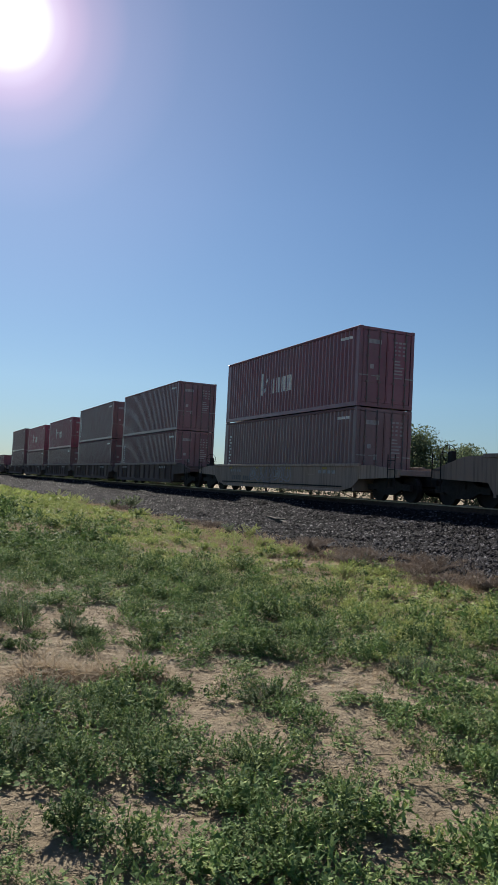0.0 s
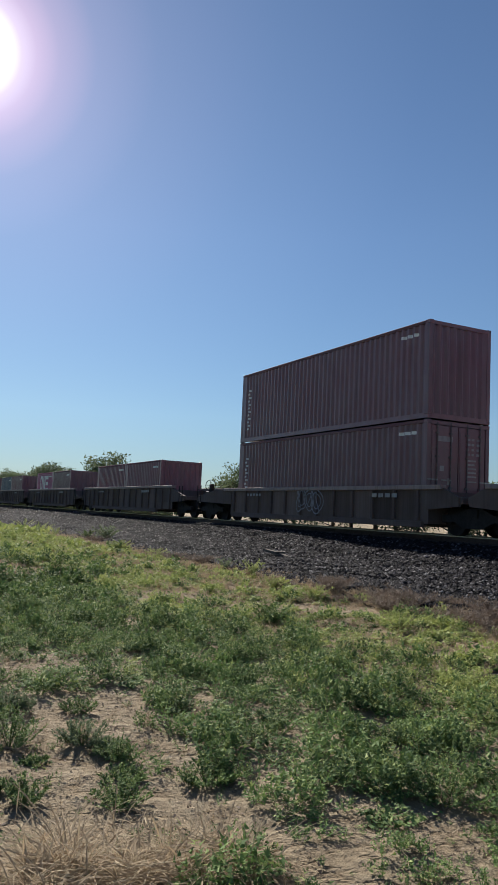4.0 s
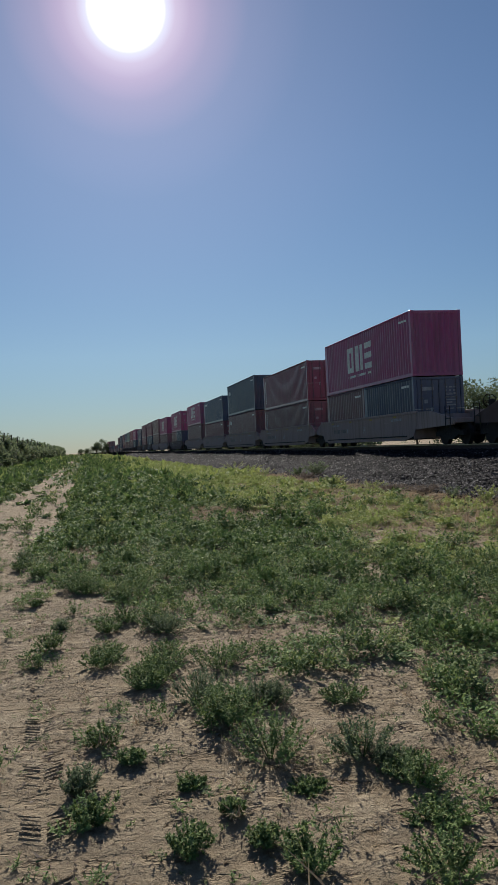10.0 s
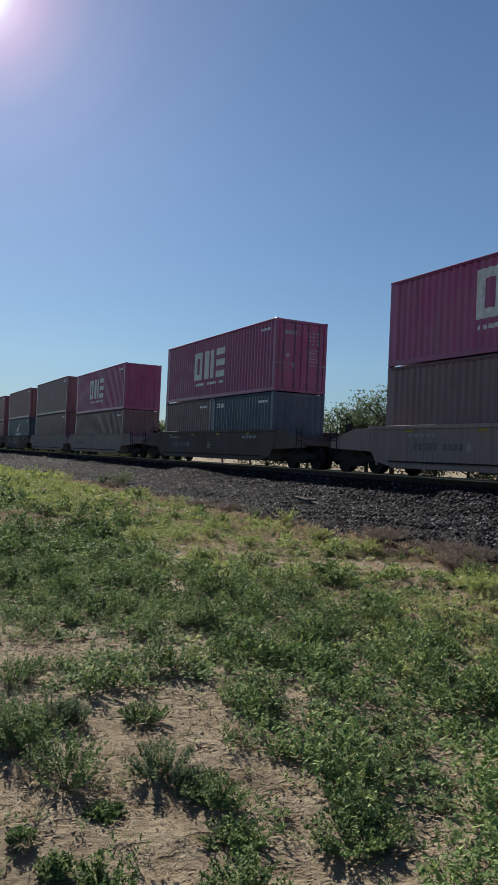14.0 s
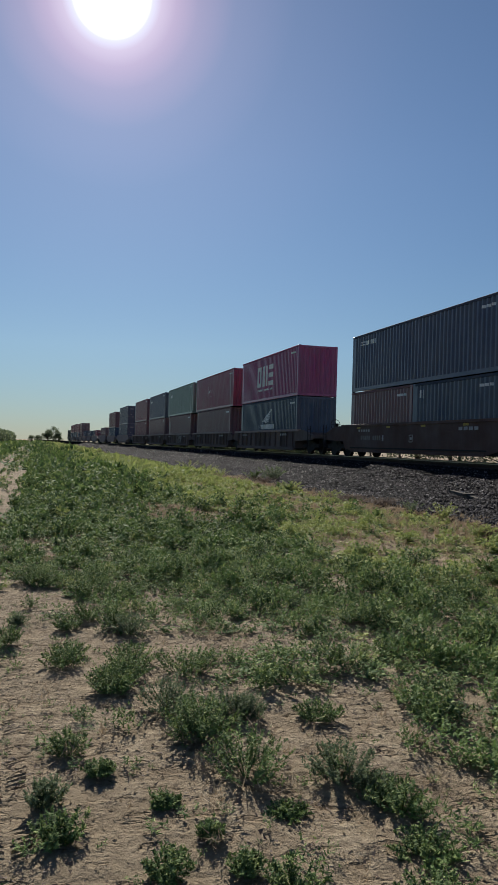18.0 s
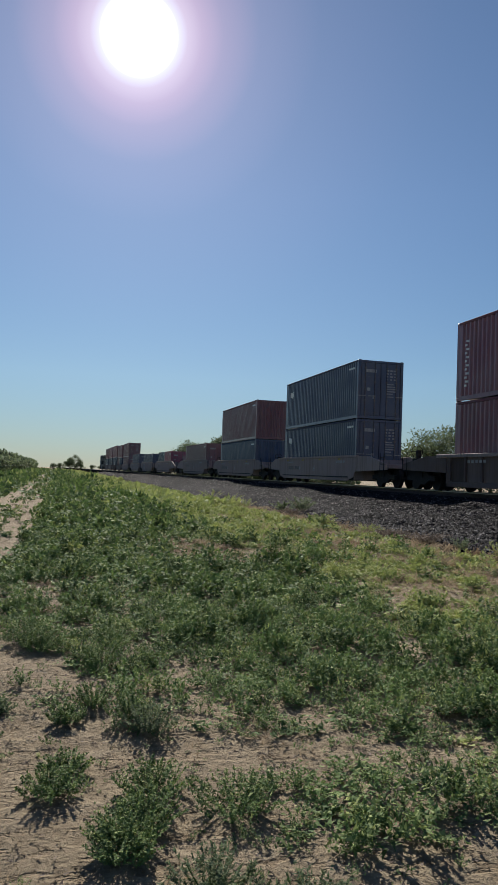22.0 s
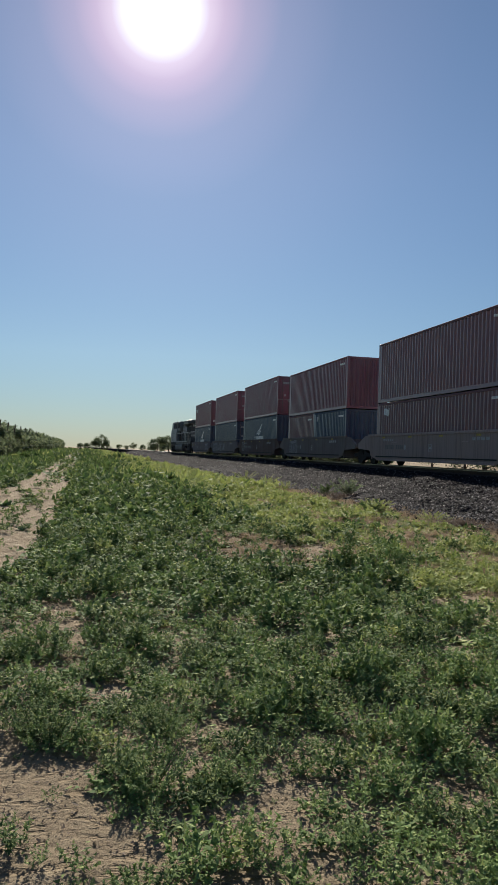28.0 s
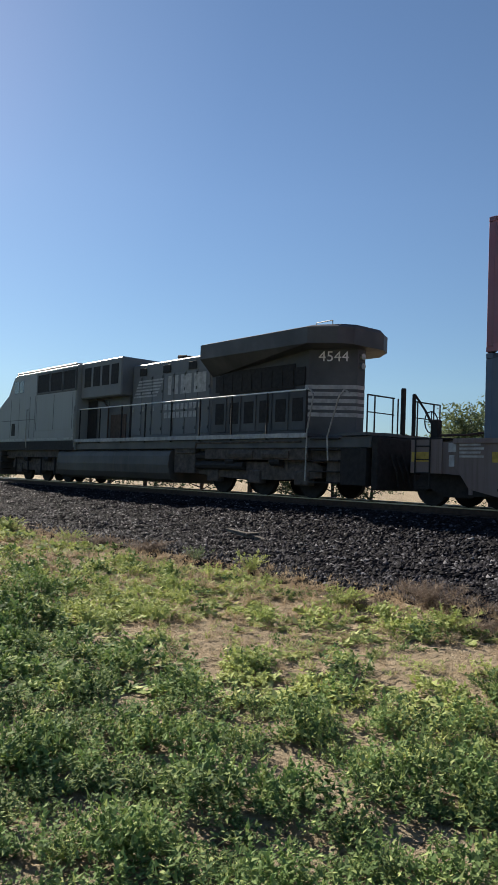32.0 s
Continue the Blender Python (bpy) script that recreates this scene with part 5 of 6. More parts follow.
# ---- weeds of the field ----
def leaf_cloud(rng, stems, leaves, height, radius, length, width, lift=0.5):
    """One plant: leaves along curved stems, each leaf a folded diamond. Returns (leaves, 4, 3)."""
    az = rng.uniform(0, 2 * np.pi, stems)
    lean = rng.uniform(0.15, 1.0, stems) * radius
    tall = height * rng.uniform(0.6, 1.0, stems)
    k = rng.integers(0, stems, leaves)
    t = rng.uniform(0.12, 1.0, leaves) ** 0.8
    base = np.stack([np.cos(az[k]) * lean[k] * t ** 1.3, np.sin(az[k]) * lean[k] * t ** 1.3, tall[k] * t], -1)
    a = rng.uniform(0, 2 * np.pi, leaves)
    e = rng.normal(lift, 0.35, leaves)
    d = np.stack([np.cos(a) * np.cos(e), np.sin(a) * np.cos(e), np.sin(e)], -1)
    side = np.stack([-np.sin(a), np.cos(a), rng.normal(0, 0.3, leaves)], -1)
    ln = (length * rng.uniform(0.6, 1.25, leaves))[:, None]
    wd = (width * rng.uniform(0.7, 1.2, leaves))[:, None]
    drop = np.array([0, 0, -0.12]) * ln
    return np.stack([base, base + d * ln * 0.5 + side * wd * 0.5, base + d * ln + drop, base + d * ln * 0.5 - side * wd * 0.5], 1)


def blades(quads):
    """The same leaves as single pointed blades."""
    half = (quads[:, 1] - quads[:, 3]) * 0.5
    return np.stack([quads[:, 0] + half, quads[:, 2], quads[:, 0] - half], 1)


def leaf_mesh(name, leaves, mat):
    k = leaves.shape[1]
    return raw_mesh(name, leaves.reshape(-1, 3), np.arange(len(leaves) * k).reshape(-1, k), mat)


def place_clouds(protos, x, y, z, scale, rng, tall=None):
    """Copies of the plants at the given places, as one array of leaves."""
    out = []
    pick = rng.integers(0, len(protos), len(x))
    for i, p in enumerate(protos):
        m = pick == i
        if not m.any():
            continue
        a = rng.uniform(0, 2 * np.pi, m.sum())
        c, s = np.cos(a)[:, None, None], np.sin(a)[:, None, None]
        sc = scale[m][:, None, None]
        up = sc if tall is None else sc * tall[m][:, None, None]
        q_ = np.stack([(p[None, ..., 0] * c - p[None, ..., 1] * s) * sc, (p[None, ..., 0] * s + p[None, ..., 1] * c) * sc, p[None, ..., 2] * up * np.ones_like(c)], -1)
        q_ += np.stack([x[m], y[m], z[m]], -1)[:, None, None]
        out.append(q_.reshape(-1, p.shape[1], 3))
    return np.concatenate(out) if out else np.zeros((0, 3, 3))


def smooth(a, b, v):
    t = np.clip((v - a) / (b - a), 0, 1)
    return t * t * (3 - 2 * t)


def blob(x, y, cx, cy, rx, ry, turn=0.0):
    c, s = math.cos(turn), math.sin(turn)
    u, v = (x - cx) * c + (y - cy) * s, -(x - cx) * s + (y - cy) * c
    return np.exp(-((u / rx) ** 2 + (v / ry) ** 2))


EDGE_Y = (2.0, 4.6, 5.6, 6.2, 7.0, 8.0, 8.9, 9.3, 10.2, 11.2, 12.2, 13.2, 14.2, 16.0, 18.0, 21.0, 24.0, 60.0, 120.0)
EDGE_X = (-1.5, -1.0, 1.1, 2.35, 2.3, 2.05, 2.15, 1.45, 1.15, 1.0, 0.65, 0.05, -0.25, -0.5, -0.65, -0.3, -0.05, 0.1, 0.3)
BARE_SPOTS = ((1.85, 4.7, 0.22, 0.45, 0.25), (2.15, 5.6, 0.30, 0.65, 0.15), (1.45, 10.4, 0.24, 0.45, 0.0), (1.4, 12.15, 0.28, 0.38, -0.3), (1.45, 11.3, 0.2, 0.3, 0.0), (2.2, 8.9, 0.3, 0.22, 0.0), (2.1, 11.1, 0.3, 0.2, 0.0),
              (1.15, 3.5, 0.30, 0.2, 0.2), (2.45, 3.1, 0.22, 0.25, 0.0), (0.6, 3.6, 0.2, 0.22, 0.0), (2.0, 10.3, 0.3, 0.2, 0.0), (1.3, 15.5, 0.35, 0.25, 0.0), (3.62, 13.0, 0.34, 0.42, 0.6), (7.0, 25.9, 1.0, 0.4, 0.0), (7.1, 22.7, 0.7, 0.5, 0.0), (7.6, 13.6, 1.3, 0.6, -0.5))
THIN_SPOTS = ((3.3, 5.5, 1.0, 0.55, 0.4), (2.8, 4.1, 0.55, 0.7, 0.0), (0.3, 16.0, 0.6, 1.2, 0.0), (1.75, 8.1, 0.9, 0.6, 0.0), (2.4, 14.5, 0.3, 0.3, 0.0), (0.8, 13.0, 0.3, 0.3, 0.0), (1.6, 10.3, 0.5, 0.3, 0.0))


def cover(x, y):
    """How densely weeds stand, 0 to 1, over the field."""
    n1, n2 = ground_noise(x, y, 0.9), ground_noise(y + 11, x - 5, 2.7)
    n3 = ground_noise(x * 1.3 + 2, y - 9, 6.1)
    d = 1.12 + 0.08 * n1 + 0.08 * n2
    # worn soil beside the wheel tracks, its edge ragged
    edge = np.interp(y, EDGE_Y, EDGE_X)
    worn = smooth(edge + 0.22, edge - 0.16, x + 0.16 * n2 + 0.12 * n3)
    verge = smooth(-2.2, -2.7, x + 0.4 * n1) * smooth(8, 14, y)
    middle = 0.4 * np.exp(-((x + 0.95 + 0.12 * n2) / 0.3) ** 2) * smooth(14, 20, y) * np.clip(0.7 + 0.5 * n2, 0, 1)
    d -= 1.1 * worn * (1 - verge) * (1 - middle)
    tussock = smooth(0.18, 0.6, ground_noise(x * 1.1 + 7.3, y + 3.1, 3.4)) * smooth(2.0, 1.0, x)
    d += worn * tussock * (0.28 + 0.5 * smooth(9.6, 11.5, y) * smooth(20, 16, y))
    for cx, cy, rx, ry, tn in BARE_SPOTS:
        d -= 1.15 * blob(x + 0.1 * n3, y + 0.1 * n2, cx, cy, rx, ry, tn)
    for cx, cy, rx, ry, tn in THIN_SPOTS:
        d -= 0.68 * blob(x, y, cx, cy, rx, ry, tn) * (1 + 0.5 * n3)
    d -= 0.7 * spots(x, y, DRY_SPOTS)
    d -= np.clip(0.10 + 0.35 * n1 + 0.3 * n3, 0, 1) * smooth(4.3, 6.8, x) * smooth(34, 22, y)
    d *= smooth(9.3, 8.2, x + 0.6 * n1)
    d *= np.where(x < -8.6, 0.25, 1.0)
    return np.clip(d, 0, 1)


LIME_SPOTS = ((5.15, 17.3, 0.75, 0.9, 1.0), (5.2, 25.8, 0.9, 1.2, 0.9), (4.7, 14.3, 0.4, 0.6, 0.9), (6.1, 13.6, 0.6, 0.5, 1.0), (6.3, 10.3, 0.8, 0.5, 0.8), (6.6, 19.0, 0.7, 0.6, 0.6), (7.4, 15.8, 0.6, 0.6, 0.6), (7.2, 28.0, 1.2, 1.0, 0.6), (4.4, 31.0, 1.6, 2.5, 0.6), (7.0, 36.0, 2.0, 4.0, 0.6))
DRY_SPOTS = ((4.6, 20.8, 1.1, 0.6, 0.8), (3.4, 22.2, 0.8, 0.7, 0.8), (2.95, 20.5, 0.9, 0.6, 1.0), (3.9, 19.3, 0.9, 0.55, 0.8), (5.3, 15.8, 0.8, 0.6, 0.8), (6.0, 15.7, 0.7, 0.5, 0.7), (5.5, 16.7, 0.9, 0.35, 0.7), (7.0, 25.4, 1.1, 0.6, 0.8), (7.2, 22.9, 1.2, 0.6, 0.9), (6.3, 11.7, 0.8, 0.5, 0.9), (6.7, 10.0, 0.7, 0.5, 0.8), (7.6, 14.0, 0.8, 0.7, 0.6), (7.8, 17.3, 0.7, 0.8, 0.5))


def spots(x, y, which):
    wob, wob2 = 0.35 * ground_noise(x, y, 1.6), 0.35 * ground_noise(y, x, 1.9)
    return np.clip(sum(1.15 * k * blob(x + wob, y + wob2, cx, cy, rx * 1.12, ry * 1.12) for cx, cy, rx, ry, k in which), 0, 1)


def yellowness(x, y):
    n = ground_noise(x - 3, y + 2, 0.55) + 0.5 * ground_noise(x, y + 7, 1.9)
    return np.clip(0.05 + 0.72 * smooth(3.6, 6.3, x + 1.0 * n) * smooth(6, 10, y + x * 0.4) + 0.65 * spots(x, y, LIME_SPOTS) + 0.5 * smooth(30, 55, y) * smooth(0.5, 3.5, x + n), 0, 1)


GREEN = leafy("weed_leaf_green", (0.050, 0.098, 0.040), (0.150, 0.242, 0.084), (0.41, 0.475, 0.185), 0.15, 2.3, 0.39, 0.60)
LIME = leafy("weed_leaf_yellow_green", (0.25, 0.32, 0.112), (0.39, 0.44, 0.155), (0.56, 0.57, 0.26), 0.18, 1.5)
STRAW = leafy("dry_straw", (0.40, 0.315, 0.205), (0.30, 0.225, 0.15), (0.52, 0.43, 0.29), 0.25)
BRUSH = leafy("dead_brush", (0.20, 0.155, 0.122), (0.12, 0.09, 0.07), (0.33, 0.265, 0.21), 0.12)
SAGE = leafy("grey_green_leaf", (0.11, 0.155, 0.09), (0.14, 0.19, 0.105), (0.24, 0.27, 0.15), 0.35)

EYE_LINE = (0.4, 9.8)


def view_distance(x, y):
    return np.hypot(x - EYE_LINE[0], np.where(y > EYE_LINE[1], y - EYE_LINE[1], 0.0))


def scatter(rng, box_, per_m2, near, far):
    n = int((box_[1] - box_[0]) * (box_[3] - box_[2]) * per_m2)
    x, y = rng.uniform(box_[0], box_[1], n), rng.uniform(box_[2], box_[3], n)
    d = view_distance(x, y)
    past = np.maximum(np.maximum(x - (0.98 * y + 0.6), -1.6 - 0.22 * (y - 2) - x), 0.0)
    m = (d >= near) & (d < far) & (rng.random(n) < np.exp(-(past / 0.9) ** 2))
    return x[m], y[m]


def tuft(rng, stems, leaves, height, radius, length, width):
    """One upright weed: narrow pointed leaves set all along fanned stems, the topmost in small rosettes."""
    az, out = rng.uniform(0, 2 * np.pi, stems), np.sqrt(rng.uniform(0.0, 1.0, stems)) * radius
    foot = rng.uniform(0.1, 0.5, stems) * out
    tall = height * (1.0 - 0.45 * (out / radius) ** 2) * rng.uniform(0.7, 1.1, stems)
    k = rng.integers(0, stems, leaves)
    t = rng.uniform(0.08, 1.0, leaves) ** 0.65
    run = foot[k] + (out[k] - foot[k]) * t ** 0.9
    base = np.stack([np.cos(az[k]) * run, np.sin(az[k]) * run, tall[k] * t], -1)
    a, e = rng.uniform(0, 2 * np.pi, leaves), 0.1 + 0.5 * t + rng.normal(0, 0.42, leaves)
    d = np.stack([np.cos(a) * np.cos(e), np.sin(a) * np.cos(e), np.sin(e)], -1)
    side = np.stack([-np.sin(a), np.cos(a), rng.normal(0, 0.4, leaves)], -1)
    ln = (length * rng.uniform(0.6, 1.3, leaves) * (1.15 - 0.4 * t))[:, None]
    wd = (width * rng.uniform(0.7, 1.2, leaves))[:, None]
    drop = np.array([0, 0, -0.1]) * ln
    return np.stack([base, base + d * ln * 0.45 + side * wd * 0.5, base + d * ln + drop, base + d * ln * 0.45 - side * wd * 0.5], 1)


def weed_field():
    rng = np.random.default_rng(11)
    sets = {"green": [], "lime": [], "straw": []}
    # (zone, nearest, farthest, plants per square metre, leaves, height, radius, leaf length, leaf width)
    zones = (((-2.5, 6.0, 1.2, 14.5), 0.0, 3.6, 68, 150, 0.155, 0.12, 0.030, 0.0115),
             ((-2.5, 7.0, 3.0, 17.0), 3.6, 5.8, 60, 140, 0.165, 0.13, 0.034, 0.0135),
             ((-2.5, 10.0, 3.5, 20.0), 5.8, 8.5, 42, 88, 0.19, 0.145, 0.046, 0.024),
             ((-9.0, 10.0, 4.0, 27.0), 8.5, 15.0, 24, 78, 0.225, 0.175, 0.058, 0.037),
             ((-9.0, 10.0, 8.0, 46.0), 15.0, 32.0, 10.5, 64, 0.27, 0.25, 0.105, 0.062),
             ((-9.0, 10.5, 22.0, 100.0), 32.0, 85.0, 3.6, 38, 0.30, 0.55, 0.27, 0.12),
             ((-9.0, 11.0, 80.0, 400.0), 85.0, 390.0, 0.6, 24, 0.34, 1.1, 0.7, 0.32))
    for area, near, far, per, leaves, h, r, ln, wd in zones:
        protos = [blades(tuft(rng, 13, leaves, h * rng.uniform(0.75, 1.2), r, ln, wd * 1.15)) for _ in range(8)]
        x, y = scatter(rng, area, per, near, far)
        d = cover(x, y)
        keep = rng.random(len(x)) < d
        x, y, d = x[keep], y[keep], d[keep]
        lump = 0.84 + 0.26 * ground_noise(x, y, 2.2) + 0.62 * ground_noise(x + 5, y - 2, 4.6) + 0.34 * ground_noise(y - 1, x + 8, 9.5) + 0.2 * ground_noise(y, x + 3, 0.7)
        sc = np.clip(lump, 0.28, 1.9) * rng.uniform(0.8, 1.25, len(x)) * (0.45 + 0.6 * d)
        sc = np.minimum(sc * np.where(rng.random(len(x)) < 0.06, 1.4, 1.0), 1.6)
        yel = rng.random(len(x)) < yellowness(x, y)
        z = ground_height(x, y)
        # broad low leaves that close the ground under the taller plants
        if far < 90:
            wide = 1.0 if far < 6 else 1.3
            flat = [blades(leaf_cloud(rng, 13, 70 if far < 6 else 34, 0.06, max(0.2, r * 1.2), ln * 1.15 * wide, wd * 1.8 * wide, 0.2)) for _ in range(6)]
            xs, ys = scatter(rng, area, min(21.0, per * 0.8), near, far)
            on = rng.random(len(xs)) < cover(xs, ys) ** 3
            xs, ys = xs[on], ys[on]
            tint = rng.random(len(xs)) < yellowness(xs, ys)
            for nm, m in (("green", ~tint), ("lime", tint)):
                sets[nm].append(place_clouds(flat, xs[m], ys[m], ground_height(xs[m], ys[m]), rng.uniform(0.8, 1.25, m.sum()), rng))
        for nm, m in (("green", ~yel), ("lime", yel)):
            sc_ = sc[m] * (0.72 if nm == "lime" else 1.0)
            sets[nm].append(place_clouds(protos, x[m], y[m], z[m], sc_, rng, np.clip(0.55 + 0.42 * lump[m], 0.5, 1.25)))
    # thinner growth over the rest of the field
    protos = [blades(leaf_cloud(rng, 9, 26, 0.2, 0.3, 0.12, 0.055, 0.5)) for _ in range(5)]
    n = 9000
    x, y = rng.uniform(-15, 9.6, n), rng.uniform(-15, 40, n)
    past = np.maximum(np.maximum(np.maximum(x - (0.98 * y + 0.6), -1.6 - 0.22 * (y - 2) - x), 2.6 - y), 0.0)
    keep = (rng.random(n) < np.clip(past - 0.6, 0, 1) * np.clip(0.7 + 0.6 * ground_noise(x, y, 0.6), 0, 1)) & ~((x > -2.2) & (x < 0.5) & (ground_noise(x, y, 0.9) < 0.1)) & ~((x < -8.4) & (x > -14) & (y > 24))
    x, y = x[keep], y[keep]
    sets["green"].append(place_clouds(protos, x, y, ground_height(x, y), rng.uniform(0.6, 1.4, len(x)), rng))
    # seedlings and single small rosettes on the worn soil
    protos = [blades(tuft(rng, 7, 40, 0.075 * rng.uniform(0.6, 1.2), 0.07, 0.032, 0.009)) for _ in range(8)]
    x, y = scatter(rng, (-1.6, 2.8, 3.0, 18.0), 60, 0.0, 9.0)
    keep = (rng.random(len(x)) < np.clip(0.4 + 0.7 * ground_noise(x - 2, y + 6, 3.1), 0.05, 1)) & (cover(x, y) < 0.6)
    x, y = x[keep], y[keep]
    sets["green"].append(place_clouds(protos, x, y, ground_height(x, y), 0.25 + 0.95 * rng.random(len(x)) ** 3, rng))
    # wispy young plants between the worn soil and the closed growth
    protos = [blades(tuft(rng, 8, 54, 0.13 * rng.uniform(0.6, 1.2), 0.10, 0.036, 0.0085)) for _ in range(8)]
    x, y = scatter(rng, (1.1, 3.2, 6.0, 11.2), 34, 0.0, 9.0)
    keep = (rng.random(len(x)) < smooth(1.1, 1.7, x + 0.3 * ground_noise(y, x, 2.1)) * np.clip(0.5 + 0.8 * ground_noise(x + 9, y - 4, 2.6), 0.08, 1)) & (cover(x, y) < 0.8)
    x, y = x[keep], y[keep]
    sets["green"].append(place_clouds(protos, x, y, ground_height(x, y), 0.45 + 0.9 * rng.random(len(x)) ** 2, rng))
    # dry stalks and litter between the weeds
    for area, near, far, per, ln in (((-1.0, 9.8, 2.4, 24.0), 0.0, 9.0, 34, 0.07), ((2.0, 10.2, 6.0, 45.0), 9.0, 36.0, 26.0, 0.13)):
        protos = [blades(leaf_cloud(rng, 8, 40, 0.13, 0.14, ln, 0.010 * ln / 0.1, 0.5)) for _ in range(4)]
        x, y = scatter(rng, area, per, near, far)
        thin = sum(blob(x, y, *b_) for b_ in THIN_SPOTS)
        want = np.clip(0.06 + 0.5 * smooth(4.0, 6.0, x) + 0.6 * smooth(7.0, 9.2, x) - 0.1 * cover(x, y) + 0.5 * thin + 0.95 * spots(x, y, DRY_SPOTS), 0, 1)
        keep = rng.random(len(x)) < want
        x, y = x[keep], y[keep]
        sets["straw"].append(place_clouds(protos, x, y, ground_height(x, y), rng.uniform(0.5, 1.1, len(x)), rng))
    for nm, mat, label in (("green", GREEN, "low green weeds covering the field"), ("lime", LIME, "yellow-green weeds along the embankment"), ("straw", STRAW, "dry straw and dead stalks between weeds")):
        quads = np.concatenate(sets[nm])
        me = leaf_mesh("weeds_" + nm, quads, mat)
        tagged(new({"green": "weeds", "lime": "yellow_weeds", "straw": "dry_straw"}[nm], me), label, "weeds", kind="stuff")


weed_field()


def litter():
    """Bits of dead leaf and stalk lying on the worn soil."""
    rng = np.random.default_rng(33)
    x, y = scatter(rng, (-1.6, 3.2, 2.4, 17.0), 420, 0.0, 9.0)
    keep = rng.random(len(x)) < np.clip(0.35 + 0.75 * ground_noise(x + 2, y - 6, 3.9) + 0.3 * ground_noise(y, x, 11.0), 0.04, 1)
    x, y = x[keep], y[keep]
    n = len(x)
    a, ln, wd = rng.uniform(0, 6.28, n), 0.008 + 0.03 * rng.random(n) ** 2, 0.003 + 0.006 * rng.random(n)
    c = np.stack([x, y, ground_height(x, y) + 0.006], -1)
    d = np.stack([np.cos(a), np.sin(a), rng.normal(0.1, 0.25, n)], -1) * ln[:, None]
    w = np.stack([-np.sin(a), np.cos(a), rng.normal(0, 0.5, n)], -1) * wd[:, None]
    return leaf_mesh("leaf_litter", np.stack([c - w, c + d, c + w], 1), BRUSH)


tagged(new("leaf_litter", litter()), "brown bits of dead leaf and stalk on the soil", "leaf litter", kind="stuff")


def weed_plant(x, y, height, radius, leaves, length, mat, label, name="weed_plant", stems=12, seed=0, width=0.3, lift=0.55):
    rng = np.random.default_rng(seed)
    quads = leaf_cloud(rng, stems, leaves, height, radius, length, length * width, lift)
    root = new(name)
    part("foliage", leaf_mesh("foliage", quads, mat), None, root)
    bm = bmesh.new()
    for k in range(5):
        a = rng.uniform(0, 6.28)
        cyl(bm, (0, 0, -0.02), (math.cos(a) * radius * 0.5, math.sin(a) * radius * 0.5, height * 0.75), 0.006, 5, 0.002)
    part("stem", bm, STRAW, root)
    root.location = (x, y, float(ground_height(np.array([x]), np.array([y]))[0]))
    return tagged(root, label, "weed", "single weed plants")


def upright_weed(x, y, radius, height, seed, mat):
    """A bushy weed of many leafy stems, standing alone on the soil."""
    rng = np.random.default_rng(seed)
    root = new("weed_plant")
    leaves = np.concatenate([tuft(rng, 26 + int(170 * radius), 340 + int(9500 * radius), height * 0.95, radius * 1.1, 0.025, 0.0098), tuft(rng, 12, 160, height * 1.25, radius * 0.9, 0.028, 0.0085)])
    part("foliage", leaf_mesh("foliage", blades(leaves), mat), None, root)
    bm = bmesh.new()
    for k in range(6):
        a = rng.uniform(0, 6.28)
        cyl(bm, (0, 0, -0.02), (math.cos(a) * radius * 0.5, math.sin(a) * radius * 0.5, height * 0.75), 0.004, 4, 0.002)
    part("stem", bm, GREEN, root)
    root.location = (x, y, float(ground_height(np.array([x]), np.array([y]))[0]) - 0.005)
    return tagged(root, "bushy green weed standing on bare soil", "weed", "single weed plants")


# (x, y, radius, height): round the start, by the wheel track, farther on
START_WEEDS = ((0.95, 5.2, 0.26, 0.24), (1.35, 5.2, 0.24, 0.2), (1.65, 5.05, 0.26, 0.2), (2.62, 5.1, 0.3, 0.16), (3.3, 6.15, 0.26, 0.22), (4.1, 5.35, 0.3, 0.2), (2.0, 5.45, 0.12, 0.1), (1.4, 4.5, 0.24, 0.2), (1.2, 4.75, 0.22, 0.2), (1.3, 4.1, 0.24, 0.2),
               (2.5, 5.0, 0.22, 0.13), (1.6, 2.95, 0.26, 0.24), (1.6, 3.45, 0.2, 0.2), (0.8, 3.4, 0.14, 0.18), (2.2, 7.0, 0.2, 0.13), (0.65, 4.4, 0.25, 0.24), (1.75, 7.2, 0.16, 0.09), (0.95, 4.0, 0.24, 0.22), (0.45, 5.0, 0.25, 0.22), (1.95, 3.9, 0.25, 0.18), (1.8, 7.75, 0.13, 0.09))
TRACK_WEEDS = ((0.9, 11.05, 0.17, 0.19), (0.5, 10.3, 0.13, 0.13), (0.02, 10.65, 0.12, 0.18), (0.72, 9.45, 0.18, 0.17), (1.0, 8.95, 0.2, 0.2), (1.1, 8.45, 0.22, 0.24), (1.22, 8.0, 0.23, 0.25), (0.4, 8.4, 0.11, 0.15), (0.52, 8.1, 0.08, 0.07), (0.28, 7.85, 0.1, 0.13),
               (0.3, 7.55, 0.12, 0.13), (0.7, 7.2, 0.1, 0.14), (0.92, 7.45, 0.06, 0.08), (1.12, 7.0, 0.13, 0.15), (1.68, 7.9, 0.2, 0.18), (1.82, 7.55, 0.16, 0.15), (1.3, 7.6, 0.1, 0.06), (1.6, 6.8, 0.18, 0.16), (1.0, 7.2, 0.08, 0.08), (1.4, 8.7, 0.14, 0.15), (1.85, 8.65, 0.16, 0.13), (0.78, 7.75, 0.07, 0.06))
